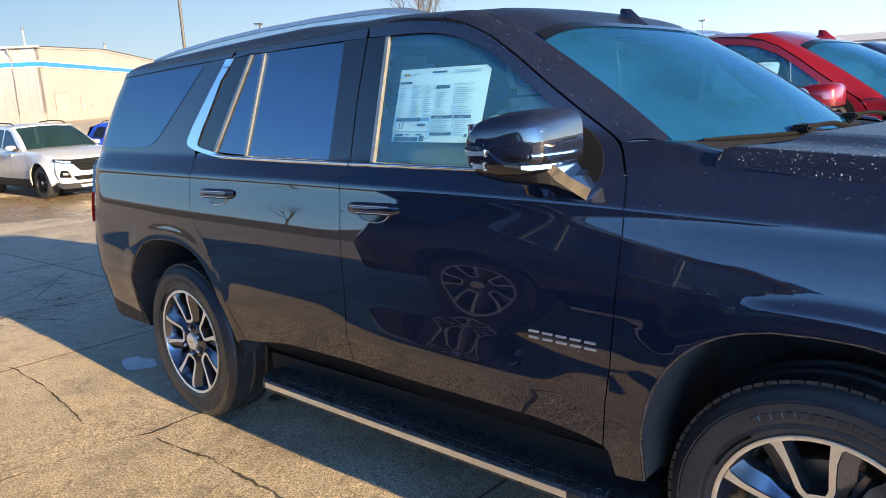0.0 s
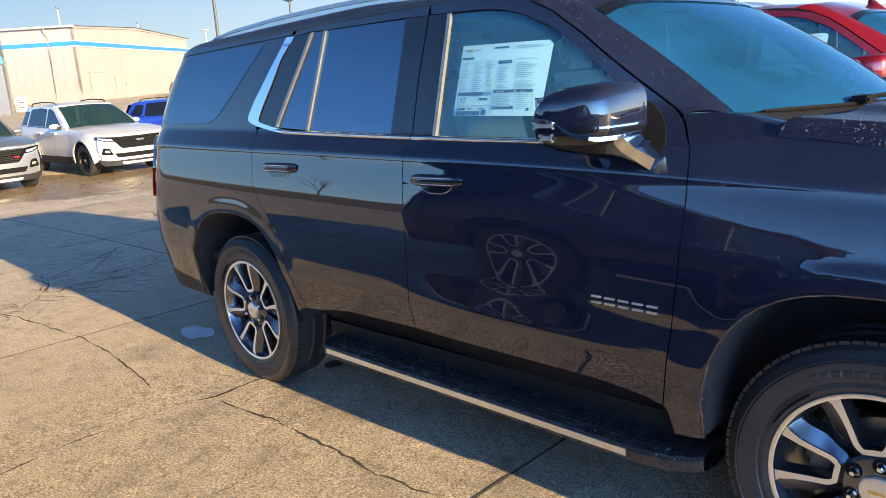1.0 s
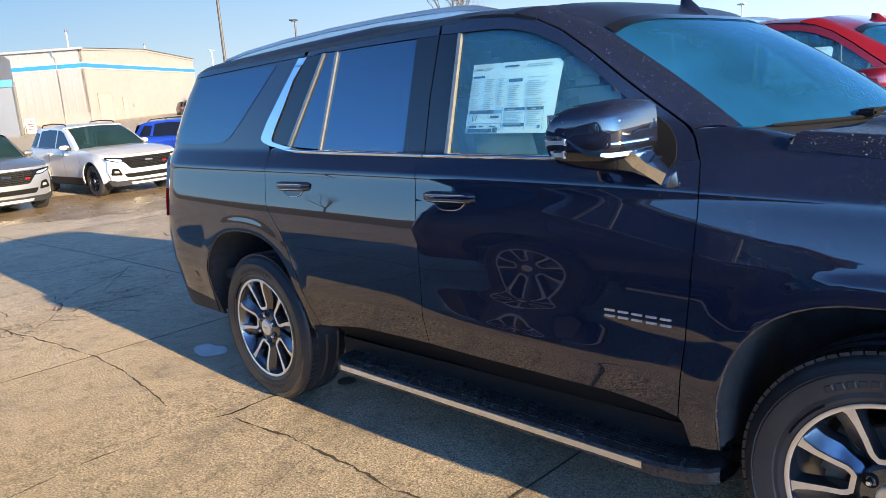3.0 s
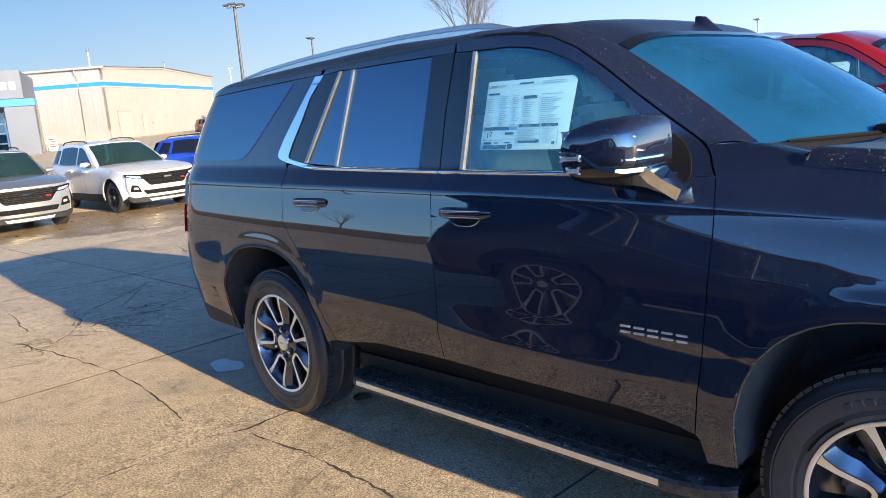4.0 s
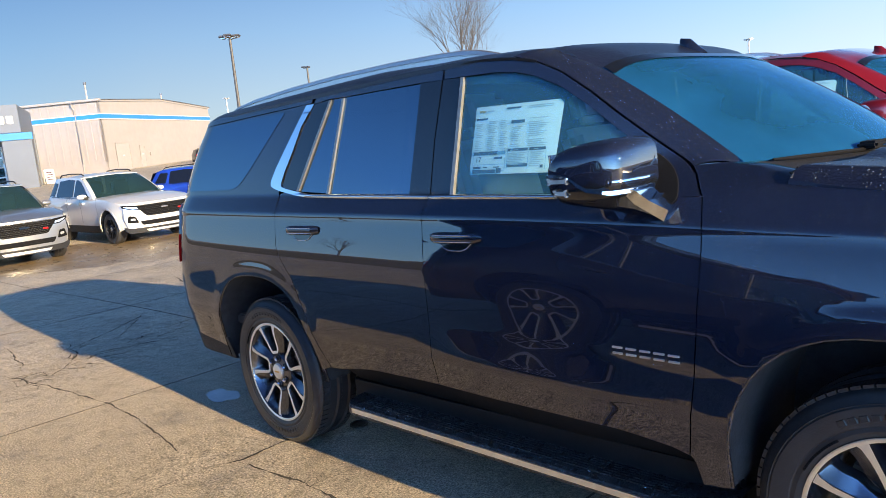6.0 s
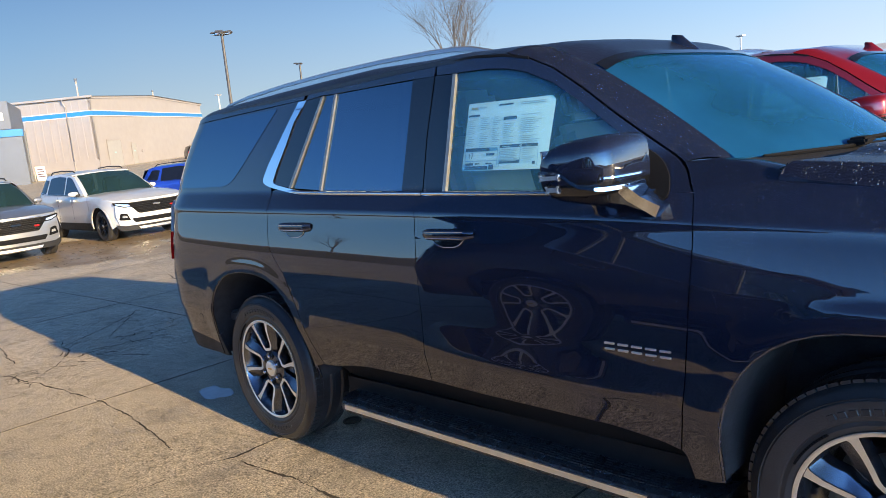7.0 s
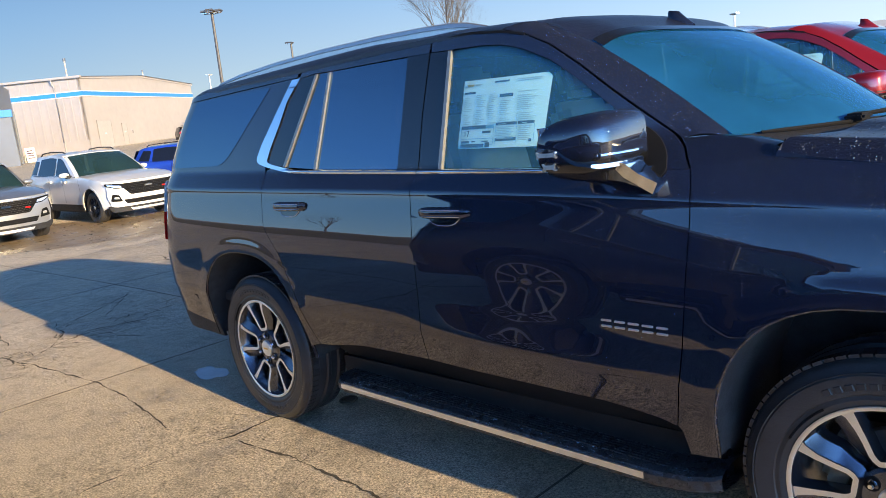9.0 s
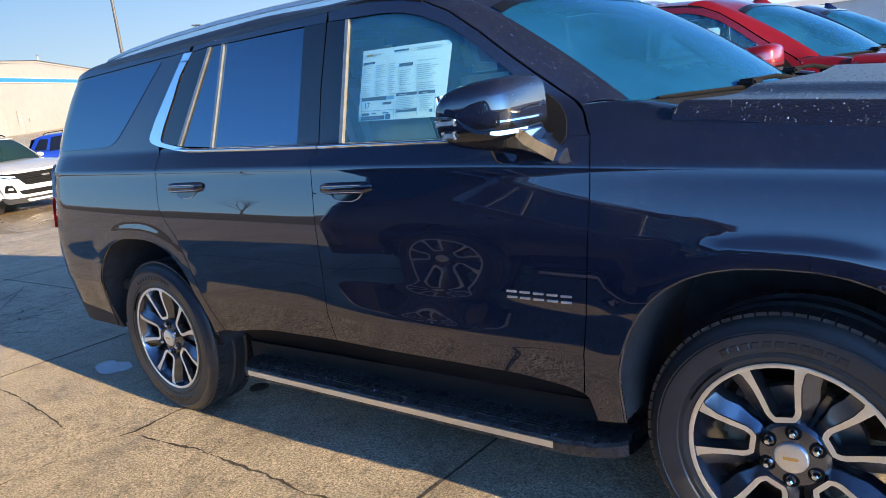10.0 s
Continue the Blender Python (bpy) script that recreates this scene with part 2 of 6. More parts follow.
DOORPAINT = mat("cream_door_paint", (0.325, 0.315, 0.305), 0.5, vary=0.06, scale=2.0)
POLE = mat("bronze_pole_paint", (0.075, 0.068, 0.064), 0.5, 0.3, vary=0.15, scale=5.0)
PALEPOLE = mat("galvanised_pole", (0.55, 0.53, 0.50), 0.45, 0.5, vary=0.1, scale=5.0)
BARK = mat("bare_bark", (0.085, 0.078, 0.074), 0.85, vary=0.3, scale=6.0, bump=0.5, bscale=25.0)
# pale base colour holds the sky that the water would mirror
WATER = mat("puddle_water", (0.42, 0.47, 0.53), 0.08, spec=0.6, vary=0.2, scale=6.0)
DAMP = mat("damp_concrete", (0.27, 0.195, 0.115), 0.35, vary=0.4, scale=7.0, vary2=0.35, scale2=1.2, rvary=0.15, bump=0.3, bscale=90.0)
CRACK = mat("crack_dirt", (0.085, 0.072, 0.056), 0.95, vary=0.5, scale=60.0, bump=0.6, bscale=200.0)
IRON = mat("cast_iron", (0.05, 0.045, 0.04), 0.6, 0.6, vary=0.4, scale=60.0, bump=0.5, bscale=200.0)
GRASS = mat("winter_grass", (0.16, 0.13, 0.06), 0.95, vary=0.4, scale=3.0, bump=0.6, bscale=40.0)


def concrete():
    """Lot concrete: pale grey-brown, sandy grain, stains and damp patches with edges of their own."""
    m = mat("lot_concrete", (0.63, 0.535, 0.405), 0.8, vary=0.95, scale=95.0, vary2=0.16, scale2=1.3, bump=1.0, bscale=120.0, island=0.05)
    n, l = m.node_tree.nodes, m.node_tree.links
    p = n["Principled BSDF"]
    tc = n.new("ShaderNodeTexCoord")
    src = p.inputs["Base Color"].links[0].from_socket

    def blot(scale, lo, hi, dark, feed, detail=8.0):
        t, r, x = n.new("ShaderNodeTexNoise"), n.new("ShaderNodeMapRange"), n.new("ShaderNodeMixRGB")
        t.inputs["Scale"].default_value, t.inputs["Detail"].default_value, t.inputs["Roughness"].default_value = scale, detail, 0.7
        r.inputs[1].default_value, r.inputs[2].default_value, r.inputs[4].default_value = lo, hi, dark
        x.blend_type = "MULTIPLY"
        x.inputs[2].default_value = (0.22, 0.21, 0.20, 1)
        l.new(tc.outputs["Object"], t.inputs["Vector"]), l.new(t.outputs[0], r.inputs[0])
        l.new(r.outputs[0], x.inputs[0]), l.new(feed, x.inputs[1])
        return x.outputs[0], r.outputs[0]

    g1, _ = blot(210.0, 0.46, 0.62, 0.55, src, 3.0)
    a, _ = blot(2.6, 0.48, 0.72, 0.46, g1)
    b, damp = blot(0.7, 0.49, 0.66, 0.42, a, 12.0)
    c, _ = blot(11.0, 0.50, 0.68, 0.46, b)
    l.new(c, p.inputs["Base Color"])
    r = n.new("ShaderNodeMapRange")
    r.inputs[1].default_value, r.inputs[2].default_value = 0.0, 0.34
    r.inputs[3].default_value, r.inputs[4].default_value = 0.82, 0.32
    l.new(damp, r.inputs[0]), l.new(r.outputs[0], p.inputs["Roughness"])
    return m


CONCRETE = concrete()


# ---- building blocks ----
def mesh(name, verts, faces, mats, parent=None, label="", idx=None, smooth=True, sharp=32):
    me = bpy.data.meshes.new(name)
    me.from_pydata([tuple(v) for v in verts], [], faces)
    for m in mats if isinstance(mats, (list, tuple)) else [mats]:
        me.materials.append(m)
    if idx is not None:
        me.polygons.foreach_set("material_index", idx)
    me.polygons.foreach_set("use_smooth", [smooth] * len(me.polygons))
    if smooth:
        me.set_sharp_from_angle(angle=radians(sharp))
    me.update()
    ob = new(name, me)
    ob.parent = parent
    if label:
        ob["label"] = label
    return ob


def part(name, bm, material, parent, label="", smooth=True, sharp=32):
    """Links a bmesh as one mesh object under a thing or a part."""
    me = bpy.data.meshes.new(name)
    bmesh.ops.recalc_face_normals(bm, faces=bm.faces)
    bm.to_mesh(me)
    bm.free()
    me.materials.append(material)
    me.polygons.foreach_set("use_smooth", [smooth] * len(me.polygons))
    if smooth:
        me.set_sharp_from_angle(angle=radians(sharp))
    ob = new(name, me)
    ob.parent = parent
    if label:
        ob["label"] = label
    return ob


def box(x0, x1, y0, y1, z0, z1, bevel=0.0, m=None, bm=None, seg=2):
    bm = bm or bmesh.new()
    vs = bmesh.ops.create_cube(bm, size=1)["verts"]
    for v in vs:
        v.co = Vector(((x0 + x1) / 2 + v.co.x * (x1 - x0), (y0 + y1) / 2 + v.co.y * (y1 - y0), (z0 + z1) / 2 + v.co.z * (z1 - z0)))
    if bevel:
        es = list({e for v in vs for e in v.link_edges})
        vs = list({v for f in bmesh.ops.bevel(bm, geom=es, offset=bevel, segments=seg, affect="EDGES")["faces"] for v in f.verts} | {v for v in vs if v.is_valid})
    if m:
        bmesh.ops.transform(bm, matrix=m, verts=vs)
    return bm


def tube(path, radius, sides=8, bm=None, cap=True):
    """A round bar along a path; radius may be a list."""
    bm = bm or bmesh.new()
    rings = []
    path = [Vector(p) for p in path]
    for i, p in enumerate(path):
        d = (path[min(i + 1, len(path) - 1)] - path[max(i - 1, 0)]).normalized()
        a = d.cross(Vector((0, 0, 1)))
        a = a.normalized() if a.length > 1e-4 else Vector((1, 0, 0))
        b = d.cross(a)
        r = radius[i] if isinstance(radius, (list, tuple)) else radius
        rings.append([bm.verts.new(p + (a * math.cos(k * math.tau / sides) + b * math.sin(k * math.tau / sides)) * r) for k in range(sides)])
    for a, b in zip(rings, rings[1:]):
        for k in range(sides):
            bm.faces.new((a[k], a[(k + 1) % sides], b[(k + 1) % sides], b[k]))
    if cap:
        bm.faces.new(rings[0]), bm.faces.new(rings[-1])
    return bm


def revolve(profile, seg=48, axis="y"):
    """Verts and faces of an open profile of (radius, height) turned about the y axis."""
    vs, fs, n = [], [], len(profile)
    for k in range(seg):
        a = k * math.tau / seg
        vs += [(r * math.cos(a), h, r * math.sin(a)) for r, h in profile]
    for k in range(seg):
        b = (k + 1) % seg
        fs += [(k * n + i, k * n + i + 1, b * n + i + 1, b * n + i) for i in range(n - 1)]
    return vs, fs


def rnd(pts, d, seg=4):
    """Rounds the corners of a closed outline by d."""
    out, n = [], len(pts)
    for i, p in enumerate(pts):
        p, a, b = Vector(p), Vector(pts[i - 1]), Vector(pts[(i + 1) % n])
        u, v = a - p, b - p
        k = d[i] if isinstance(d, (list, tuple)) else d
        if k <= 0:
            out.append(tuple(p))
            continue
        u, v = u.normalized() * min(k, u.length * 0.45), v.normalized() * min(k, v.length * 0.45)
        for s in range(seg + 1):
            t = s / seg
            out.append(tuple(p + u * (1 - t) ** 2 + v * t * t))
    return out


def area(poly):
    return 0.5 * sum(poly[i - 1][0] * p[1] - p[0] * poly[i - 1][1] for i, p in enumerate(poly))


def clip(poly, ax, at, keep):
    out = []
    for i, p in enumerate(poly):
        q = poly[i - 1]
        dp, dq = (p[ax] - at) * keep, (q[ax] - at) * keep
        if (dp > 0) != (dq > 0) and dp != dq:
            t = dq / (dq - dp)
            c = [q[0] + (p[0] - q[0]) * t, q[1] + (p[1] - q[1]) * t]
            c[ax] = at
            out.append(tuple(c))
        if dp > 0:
            out.append(p)
    return out


def cells(poly, step):
    """Cuts an outline along a grid, so that it can be bent onto a curved surface."""
    if area(poly) < 0:
        poly = poly[::-1]
    su, sv = step if isinstance(step, tuple) else (step, step)
    out = []
    u0, u1 = min(p[0] for p in poly), max(p[0] for p in poly)
    for i in range(math.floor(u0 / su), math.floor(u1 / su) + 1):
        col = clip(clip(poly, 0, i * su, 1), 0, (i + 1) * su, -1)
        if len(col) < 3:
            continue
        v0, v1 = min(p[1] for p in col), max(p[1] for p in col)
        for j in range(math.floor(v0 / sv), math.floor(v1 / sv) + 1):
            c = clip(clip(col, 1, j * sv, 1), 1, (j + 1) * sv, -1)
            if len(c) >= 3 and abs(area(c)) > 1e-8:
                out.append(c)
    return out


def panel(name, poly, bend, material, parent, inward, step=0.05, depth=0.018, label="", flip=False, sharp=40):
    """Sheet panel: an outline in (u, v), bent by bend(u, v) -> (x, y, z), with its edges turned inwards."""
    index, verts, faces = {}, [], []
    for c in cells(poly, step):
        f = []
        for u, v in c:
            k = (round(u, 5), round(v, 5))
            if k not in index:
                index[k] = len(verts)
                verts.append(Vector(bend(u, v)))
            if not f or f[-1] != index[k]:
                f.append(index[k])
        if len(f) > 2 and f[0] == f[-1]:
            f.pop()
        if len(set(f)) == len(f) and len(f) > 2:
            faces.append(f[::-1] if flip else f)
    if depth:
        count = {}
        for f in faces:
            for i, a in enumerate(f):
                e = (f[i - 1], a)
                count[e] = count.get(e, 0) + 1
        rim, low = [e for e in count if (e[1], e[0]) not in count], {}
        for e in rim:
            for a in e:
                if a not in low:
                    low[a] = len(verts)
                    verts.append(verts[a] + Vector(inward) * depth)
        faces += [(b, a, low[a], low[b]) for a, b in rim]
    return mesh(name, verts, faces, material, parent, label, sharp=sharp)


def loft(name, rows, material, parent, label="", smooth=True, closed=False, sharp=40):
    """A skin over rows of points."""
    n = len(rows[0])
    verts = [p for r in rows for p in r]
    faces = []
    for i in range(len(rows) - 1):
        for j in range(n if closed else n - 1):
            k = (j + 1) % n
            faces.append((i * n + j, i * n + k, (i + 1) * n + k, (i + 1) * n + j))
    return mesh(name, verts, faces, material, parent, label, smooth=smooth, sharp=sharp)


def lerp(x, xs, ys):
    return float(np.interp(x, xs, ys))


def smooth01(t):
    t = max(0.0, min(1.0, t))
    return t * t * (3 - 2 * t)


def root(name, m, label, category, group="", kind=""):
    ob = new(name)
    ob.empty_display_size = 0.3
    ob.matrix_world = m
    return tagged(ob, label, category, group, kind)


def ground_z(x, y=0.0):
    """The lot: rising a little under and before the cars, dipping behind them, and rising slowly far away."""
    near = 0.03 * (max(0.0, min(x, 6.0) + 0.25) - max(0.0, min(x, 6.0) + 0.25 - 6.5))
    dip = 0.30 * smooth01((-2.0 - x) / 11.0) * (1 - smooth01((-22.0 - x) / 14.0))
    return near - dip + 0.011 * max(0.0, math.hypot(min(x, 0.0), max(0.0, y)) - 16.0)


# ---- wheels ----
def tyre_mesh(r=0.410, rim=0.277, w=0.27):
    """Profile from bead to bead; the outer face is at height 0, the tread runs inwards along +y."""
    prof = [(rim - 0.012, 0.018), (rim + 0.004, 0.006), (rim + 0.018, 0.001), (rim + 0.030, 0.003), (rim + 0.034, -0.001), (rim + 0.06, -0.006), (rim + 0.085, -0.006),
            (rim + 0.089, -0.002), (rim + 0.093, -0.005), (r - 0.032, 0.004), (r - 0.022, 0.010), (r - 0.012, 0.020), (r - 0.005, 0.034)]
    for y in (0.072, 0.080, 0.122, 0.130, 0.145, 0.153, 0.192, 0.200):
        deep = 0.009 if len(prof) % 4 in (2, 3) else 0.0
        prof.append((r - deep, y))
    prof += [(r - 0.005, w - 0.034), (r - 0.02, w - 0.012), (rim + 0.07, w), (rim, w - 0.02)]
    return revolve(prof, 72)


WHEEL_K = 1.034


def spoke_mesh():
    """One U-shaped spoke pair: a bright machined face on a dark sloping flank, the open end at the rim."""
    mid = [(0.250, 0.074), (0.236, 0.066), (0.200, 0.054), (0.160, 0.045), (0.124, 0.0385), (0.112, 0.033), (0.1015, 0.0235), (0.1015, 0.008)]
    path = mid + [(a, -b) for a, b in reversed(mid)]
    wide = [0.038, 0.025, 0.0175, 0.0155, 0.015, 0.015, 0.015, 0.015]
    wide = wide + wide[::-1]
    dish = lambda r: 0.012 + 0.016 * smooth01((0.235 - r) / 0.13)
    verts, faces, idx = [], [], []
    m = 7
    for i, (r, t) in enumerate(path):
        a, b = Vector(path[max(i - 1, 0)]), Vector(path[min(i + 1, len(path) - 1)])
        d = (b - a).normalized()
        nrm = Vector((d.y, -d.x))  # points out of the U
        h, w = dish(r), wide[i] / 2
        flank = 0.064 if r > 0.15 else 0.036
        for off, dep in ((-w - 0.006, h + 0.05), (-w - 0.0015, h + 0.004), (-w, h + 0.0005), (w, h), (w + 0.002, h + 0.004), (w + flank * 0.62, h + 0.024), (w + flank * 0.75, h + 0.060)):
            q = Vector((r, t)) + nrm * off
            verts.append((q.x * WHEEL_K, dep, q.y * WHEEL_K))
    n = len(path)
    for i in range(n - 1):
        for j in range(m - 1):
            faces.append((i * m + j, i * m + j + 1, (i + 1) * m + j + 1, (i + 1) * m + j))
            idx.append(0 if j == 2 else 1)
    return verts, faces, idx


def make_wheel(name, parent, x, s, face_y, z=0.405, steer=0.0, bright=MACHINED, dark=ALLOY, turn=0.0, near=True):
    """A wheel of 20 inches under a car; s = -1 puts its face towards -y."""
    w = new(name)
    w.empty_display_size = 0.1
    w.parent = parent
    w.matrix_basis = pose(x, s * face_y, z, 0, 0, (0 if s < 0 else 180) + steer)
    vs, fs = tyre_mesh()
    tyre = mesh("tyre", vs, fs, RUBBER, w, "black rubber road tyre", sharp=28)
    if near:
        blocks = bmesh.new()
        for k in range(78):
            a = (k + 0.5) * math.tau / 78
            for y0, y1, dr in ((0.028, 0.071, 0.0025), (0.2, 0.238, 0.0025)):
                box(0.396, 0.4090 + dr, y0, y1, -0.0135, 0.0135, 0, Matrix.Rotation(a, 4, "Y"), blocks)
        part("tread_block", blocks, RUBBER, tyre, smooth=False)["kind"] = "stuff"
        bar = None
        for a0, count in ((118, 11), (298, 11)):
            for k in range(count):
                a = radians(a0 - k * 5.2)
                if bar is None:
                    bar = part("sidewall_mark", box(0.322, 0.342, -0.0085, 0.004, -0.0115, 0.0115, 0.002, None, None, 1), RUBBER, tyre)
                    o = bar
                else:
                    o = new("sidewall_mark", bar.data)
                o.parent, o.matrix_basis = tyre, Matrix.Rotation(-a, 4, "Y")
        fine = bmesh.new()
        for k in range(16):
            a = radians(152 - k * 1.75)
            box(0.290, 0.297, -0.003, 0.006, -0.003, 0.003, 0, Matrix.Rotation(-a, 4, "Y"), fine)
        part("size_mark", fine, LETTER, tyre, "small size marks beside the rim")["kind"] = "stuff"
    prof = [(0.2665, 0.010), (0.2675, 0.004), (0.262, 0.0025), (0.2545, 0.006), (0.2525, 0.014), (0.249, 0.020), (0.240, 0.05), (0.226, 0.10), (0.226, 0.22), (0.25, 0.245)]
    prof = [(a * WHEEL_K, b) for a, b in prof]
    vs, fs = revolve(prof, 64)
    idx = [0 if i % 9 < 3 else 1 for i in range(len(fs))]
    mesh("rim", vs, fs, [bright, dark], w, "machined bright rim lip with a dark barrel", idx, sharp=50)
    vs, fs, idx = spoke_mesh()
    first = mesh("spoke", vs, fs, [bright, dark], w, "machined spoke pair with dark grey flanks", idx, sharp=25)
    first.matrix_basis = Matrix.Rotation(radians(-100 + turn), 4, "Y")
    for k in range(1, 5):
        o = new("spoke", first.data)
        o.parent, o.matrix_basis, o["label"] = w, Matrix.Rotation(radians(-100 + turn + 72 * k), 4, "Y"), first["label"]
    vs, fs = revolve([(0.0, 0.024), (0.045, 0.024), (0.060, 0.026), (0.086, 0.030), (0.096, 0.040), (0.10, 0.06), (0.09, 0.10)], 40)
    mesh("hub", vs, fs, dark, w, "dark grey wheel hub")
    vs, fs = revolve([(0.0, 0.010), (0.030, 0.0105), (0.041, 0.0125), (0.0445, 0.017), (0.045, 0.027)], 32)
    cap = mesh("centre_cap", vs, fs, MACHINED, w, "bright centre cap with a small gold badge")
    part("cap_badge", box(-0.020, 0.020, 0.0092, 0.011, -0.0045, 0.0045, 0.0015), GOLD, cap, "small gold bar badge")
    nut = None
    for k in range(6):
        a = radians(25 + turn + 60 * k)
        p = Matrix.Translation((0.0715 * math.cos(a), 0, 0.0715 * math.sin(a)))
        if nut is None:
            vs, fs = revolve([(0.0, 0.006), (0.0065, 0.006), (0.0095, 0.010), (0.0098, 0.03)], 6)
            nut = mesh("lug_nut", vs, fs, CHROME, w, "chrome lug nut ringed by painted recess shade", smooth=False)
            nut.matrix_basis = p
            # black ring on the hub face paints the shade round each nut
            vs, fs = revolve([(0.0220, 0.0262), (0.0205, 0.0245), (0.0130, 0.0262)], 20)
            cup = mesh("nut_recess", vs, fs, LETTER, w)
            cup.matrix_basis = p
        else:
            for src in (nut, cup):
                o = new(src.name.split(".")[0], src.data)
                o.parent, o.matrix_basis = w, p
                if "label" in src:
                    o["label"] = src["label"]
    vs, fs = revolve([(0.05, 0.112), (0.172, 0.112), (0.174, 0.116), (0.174, 0.136), (0.05, 0.136)], 40)
    mesh("brake_disc", vs, fs, STEEL, w, "worn steel brake disc")
    part("brake_caliper", box(-0.20, -0.11, 0.085, 0.165, -0.09, 0.09, 0.02, Matrix.Rotation(radians(20), 4, "Y")), CALIPER, w, "grey cast brake caliper")
    return w


# ---- the large sport utility vehicle ----
ARCHES = ((0.02, 0.43, 0.505, 0.535), (3.085, 0.44, 0.455, 0.515))


def arch_rho(x, z, k):
    cx, cz, a, b = ARCHES[k]
    return (abs((x - cx) / a) ** 2.5 + abs(max(0.0, z - cz) / b) ** 2.5) ** 0.4


def arch_line(k, z0, grow=1.0, n=22, z1=None):
    """Points over a wheel opening from its rear foot to its front foot."""
    cx, cz, a, b = ARCHES[k]
    out = [(cx - a * grow, z0)]
    for i in range(n + 1):
        t = math.pi * i / n
        c, s = math.cos(t), math.sin(t)
        out.append((cx - math.copysign(abs(c) ** 0.8, c) * a * grow, cz + abs(s) ** 0.8 * b * grow))
    return out + [(cx + a * grow, z0 if z1 is None else z1)]


def lean(z):
    return lerp(z, (0.5, 0.7, 0.9, 1.08, 1.2, 1.29, 1.4, 1.5, 1.6, 1.7, 1.79, 1.9), (-0.08, -0.065, -0.08, -0.045, -0.03, -0.03, -0.03, -0.005, 0.046, 0.106, 0.18, 0.24))


def crease_z(x):
    return 1.29608 + x * (-0.02267 + x * (0.00041 + x * -0.001040))


# the slope of the door skin below the shoulder crease, summed up into a section
SECTION_D = [0.005 * i for i in range(180)]
SLOPE_FRONT = ((0.0, 0.012, 0.03, 0.05, 0.10, 0.15, 0.19, 0.26, 0.33, 0.41, 0.425, 0.445, 0.46, 0.53, 0.545, 0.57), (0.02, 0.05, 0.165, 0.19, 0.165, 0.13, 0.089, 0.042, 0.013, 0.020, 0.06, 0.14, 0.165, 0.175, 0.05, 0.0))
SLOPE_REAR = ((0.0, 0.012, 0.03, 0.05, 0.10, 0.15, 0.185, 0.205, 0.24, 0.30, 0.41, 0.50, 0.56), (0.02, 0.05, 0.165, 0.19, 0.185, 0.165, 0.14, 0.105, 0.050, 0.026, 0.022, 0.014, -0.012))
SECTION_Y, SECTION_R = [0.0], [0.0]
for _d in SECTION_D[1:]:
    SECTION_Y.append(SECTION_Y[-1] + 0.005 * float(np.interp(_d, *SLOPE_FRONT)))
    SECTION_R.append(SECTION_R[-1] + 0.005 * float(np.interp(_d, *SLOPE_REAR)))


def half_width(x, z):
    """Half the body's width at a height: shoulder, crowned door, lower fold, flared wheel openings."""
    zc, zl = crease_z(x), lerp(x, (-1, 1.0, 2.45, 4), (0.72, 0.705, 0.667, 0.64))
    front = smooth01((x - 2.35) / 0.45)
    y = 0.990
    if z >= zc:
        m = 0.25 + (0.80 - 0.25) * front
        y -= 0.010 * smooth01((x - 2.0) / 0.9)
        y -= m * (z - zc) + 0.36 * (1 - front) * min(z - zc, 0.085)
        if z > 1.30:
            y -= 0.12 * max(0.0, (x - 1.5) / 0.97) ** 2.2 * smooth01((z - 1.30) / 0.12) * (1 - front * 0.7)
    else:
        d = zc - z
        aft = smooth01((1.75 - x) / 0.5)
        y += (1 - aft) * lerp(d, SECTION_D, SECTION_Y) + aft * lerp(d, SECTION_D, SECTION_R) + smooth01((x - 2.0) / 0.9) * (0.13 * min(d, 0.20) - 0.010) - 0.13 * smooth01((x - 2.05) / 0.35) * max(0.0, min(d, 0.535) - 0.41)
        if z < zl:
            y -= 0.20 * (zl - z) * smooth01((zl - z) / 0.03)
    for k in (0, 1):
        rho = arch_rho(x, z, k)
        if z < zc:
            y += (0.006, 0.011)[k] * smooth01((1.16 - rho) / 0.10) * smooth01((zc - z) / 0.12)
    xe = x - lean(z)
    if xe < 0.3:
        y -= 0.02 * ((0.3 - xe) / 1.0) ** 2
    if xe < -0.70:
        u = min(1.0, (-0.70 - xe) / 0.42)
        y -= 0.26 * (1 - math.sqrt(max(0.0, 1 - u * u)))
    if x > 3.35:
        u = min(1.0, (x - 3.35) / 0.88)
        y -= 0.30 * (1 - math.sqrt(max(0.0, 1 - u * u)))
    return y


ROOF_X = (-0.95, -0.65, 0.2, 0.67, 1.2, 1.5, 1.75, 1.95, 2.07, 2.15)
ROOF_Z = (1.810, 1.836, 1.850, 1.855, 1.858, 1.855, 1.838, 1.805, 1.776, 1.752)
O_LINE = [(1.447, 1.851), (1.65, 1.838), (1.794, 1.821), (1.903, 1.795), (2.007, 1.744), (2.126, 1.658), (2.235, 1.568), (2.319, 1.502), (2.407, 1.434), (2.453, 1.401), (2.507, 1.360), (2.556, 1.306)]
WINDOW_TOP = [(0.786, 1.807), (1.05, 1.803), (1.301, 1.798)]


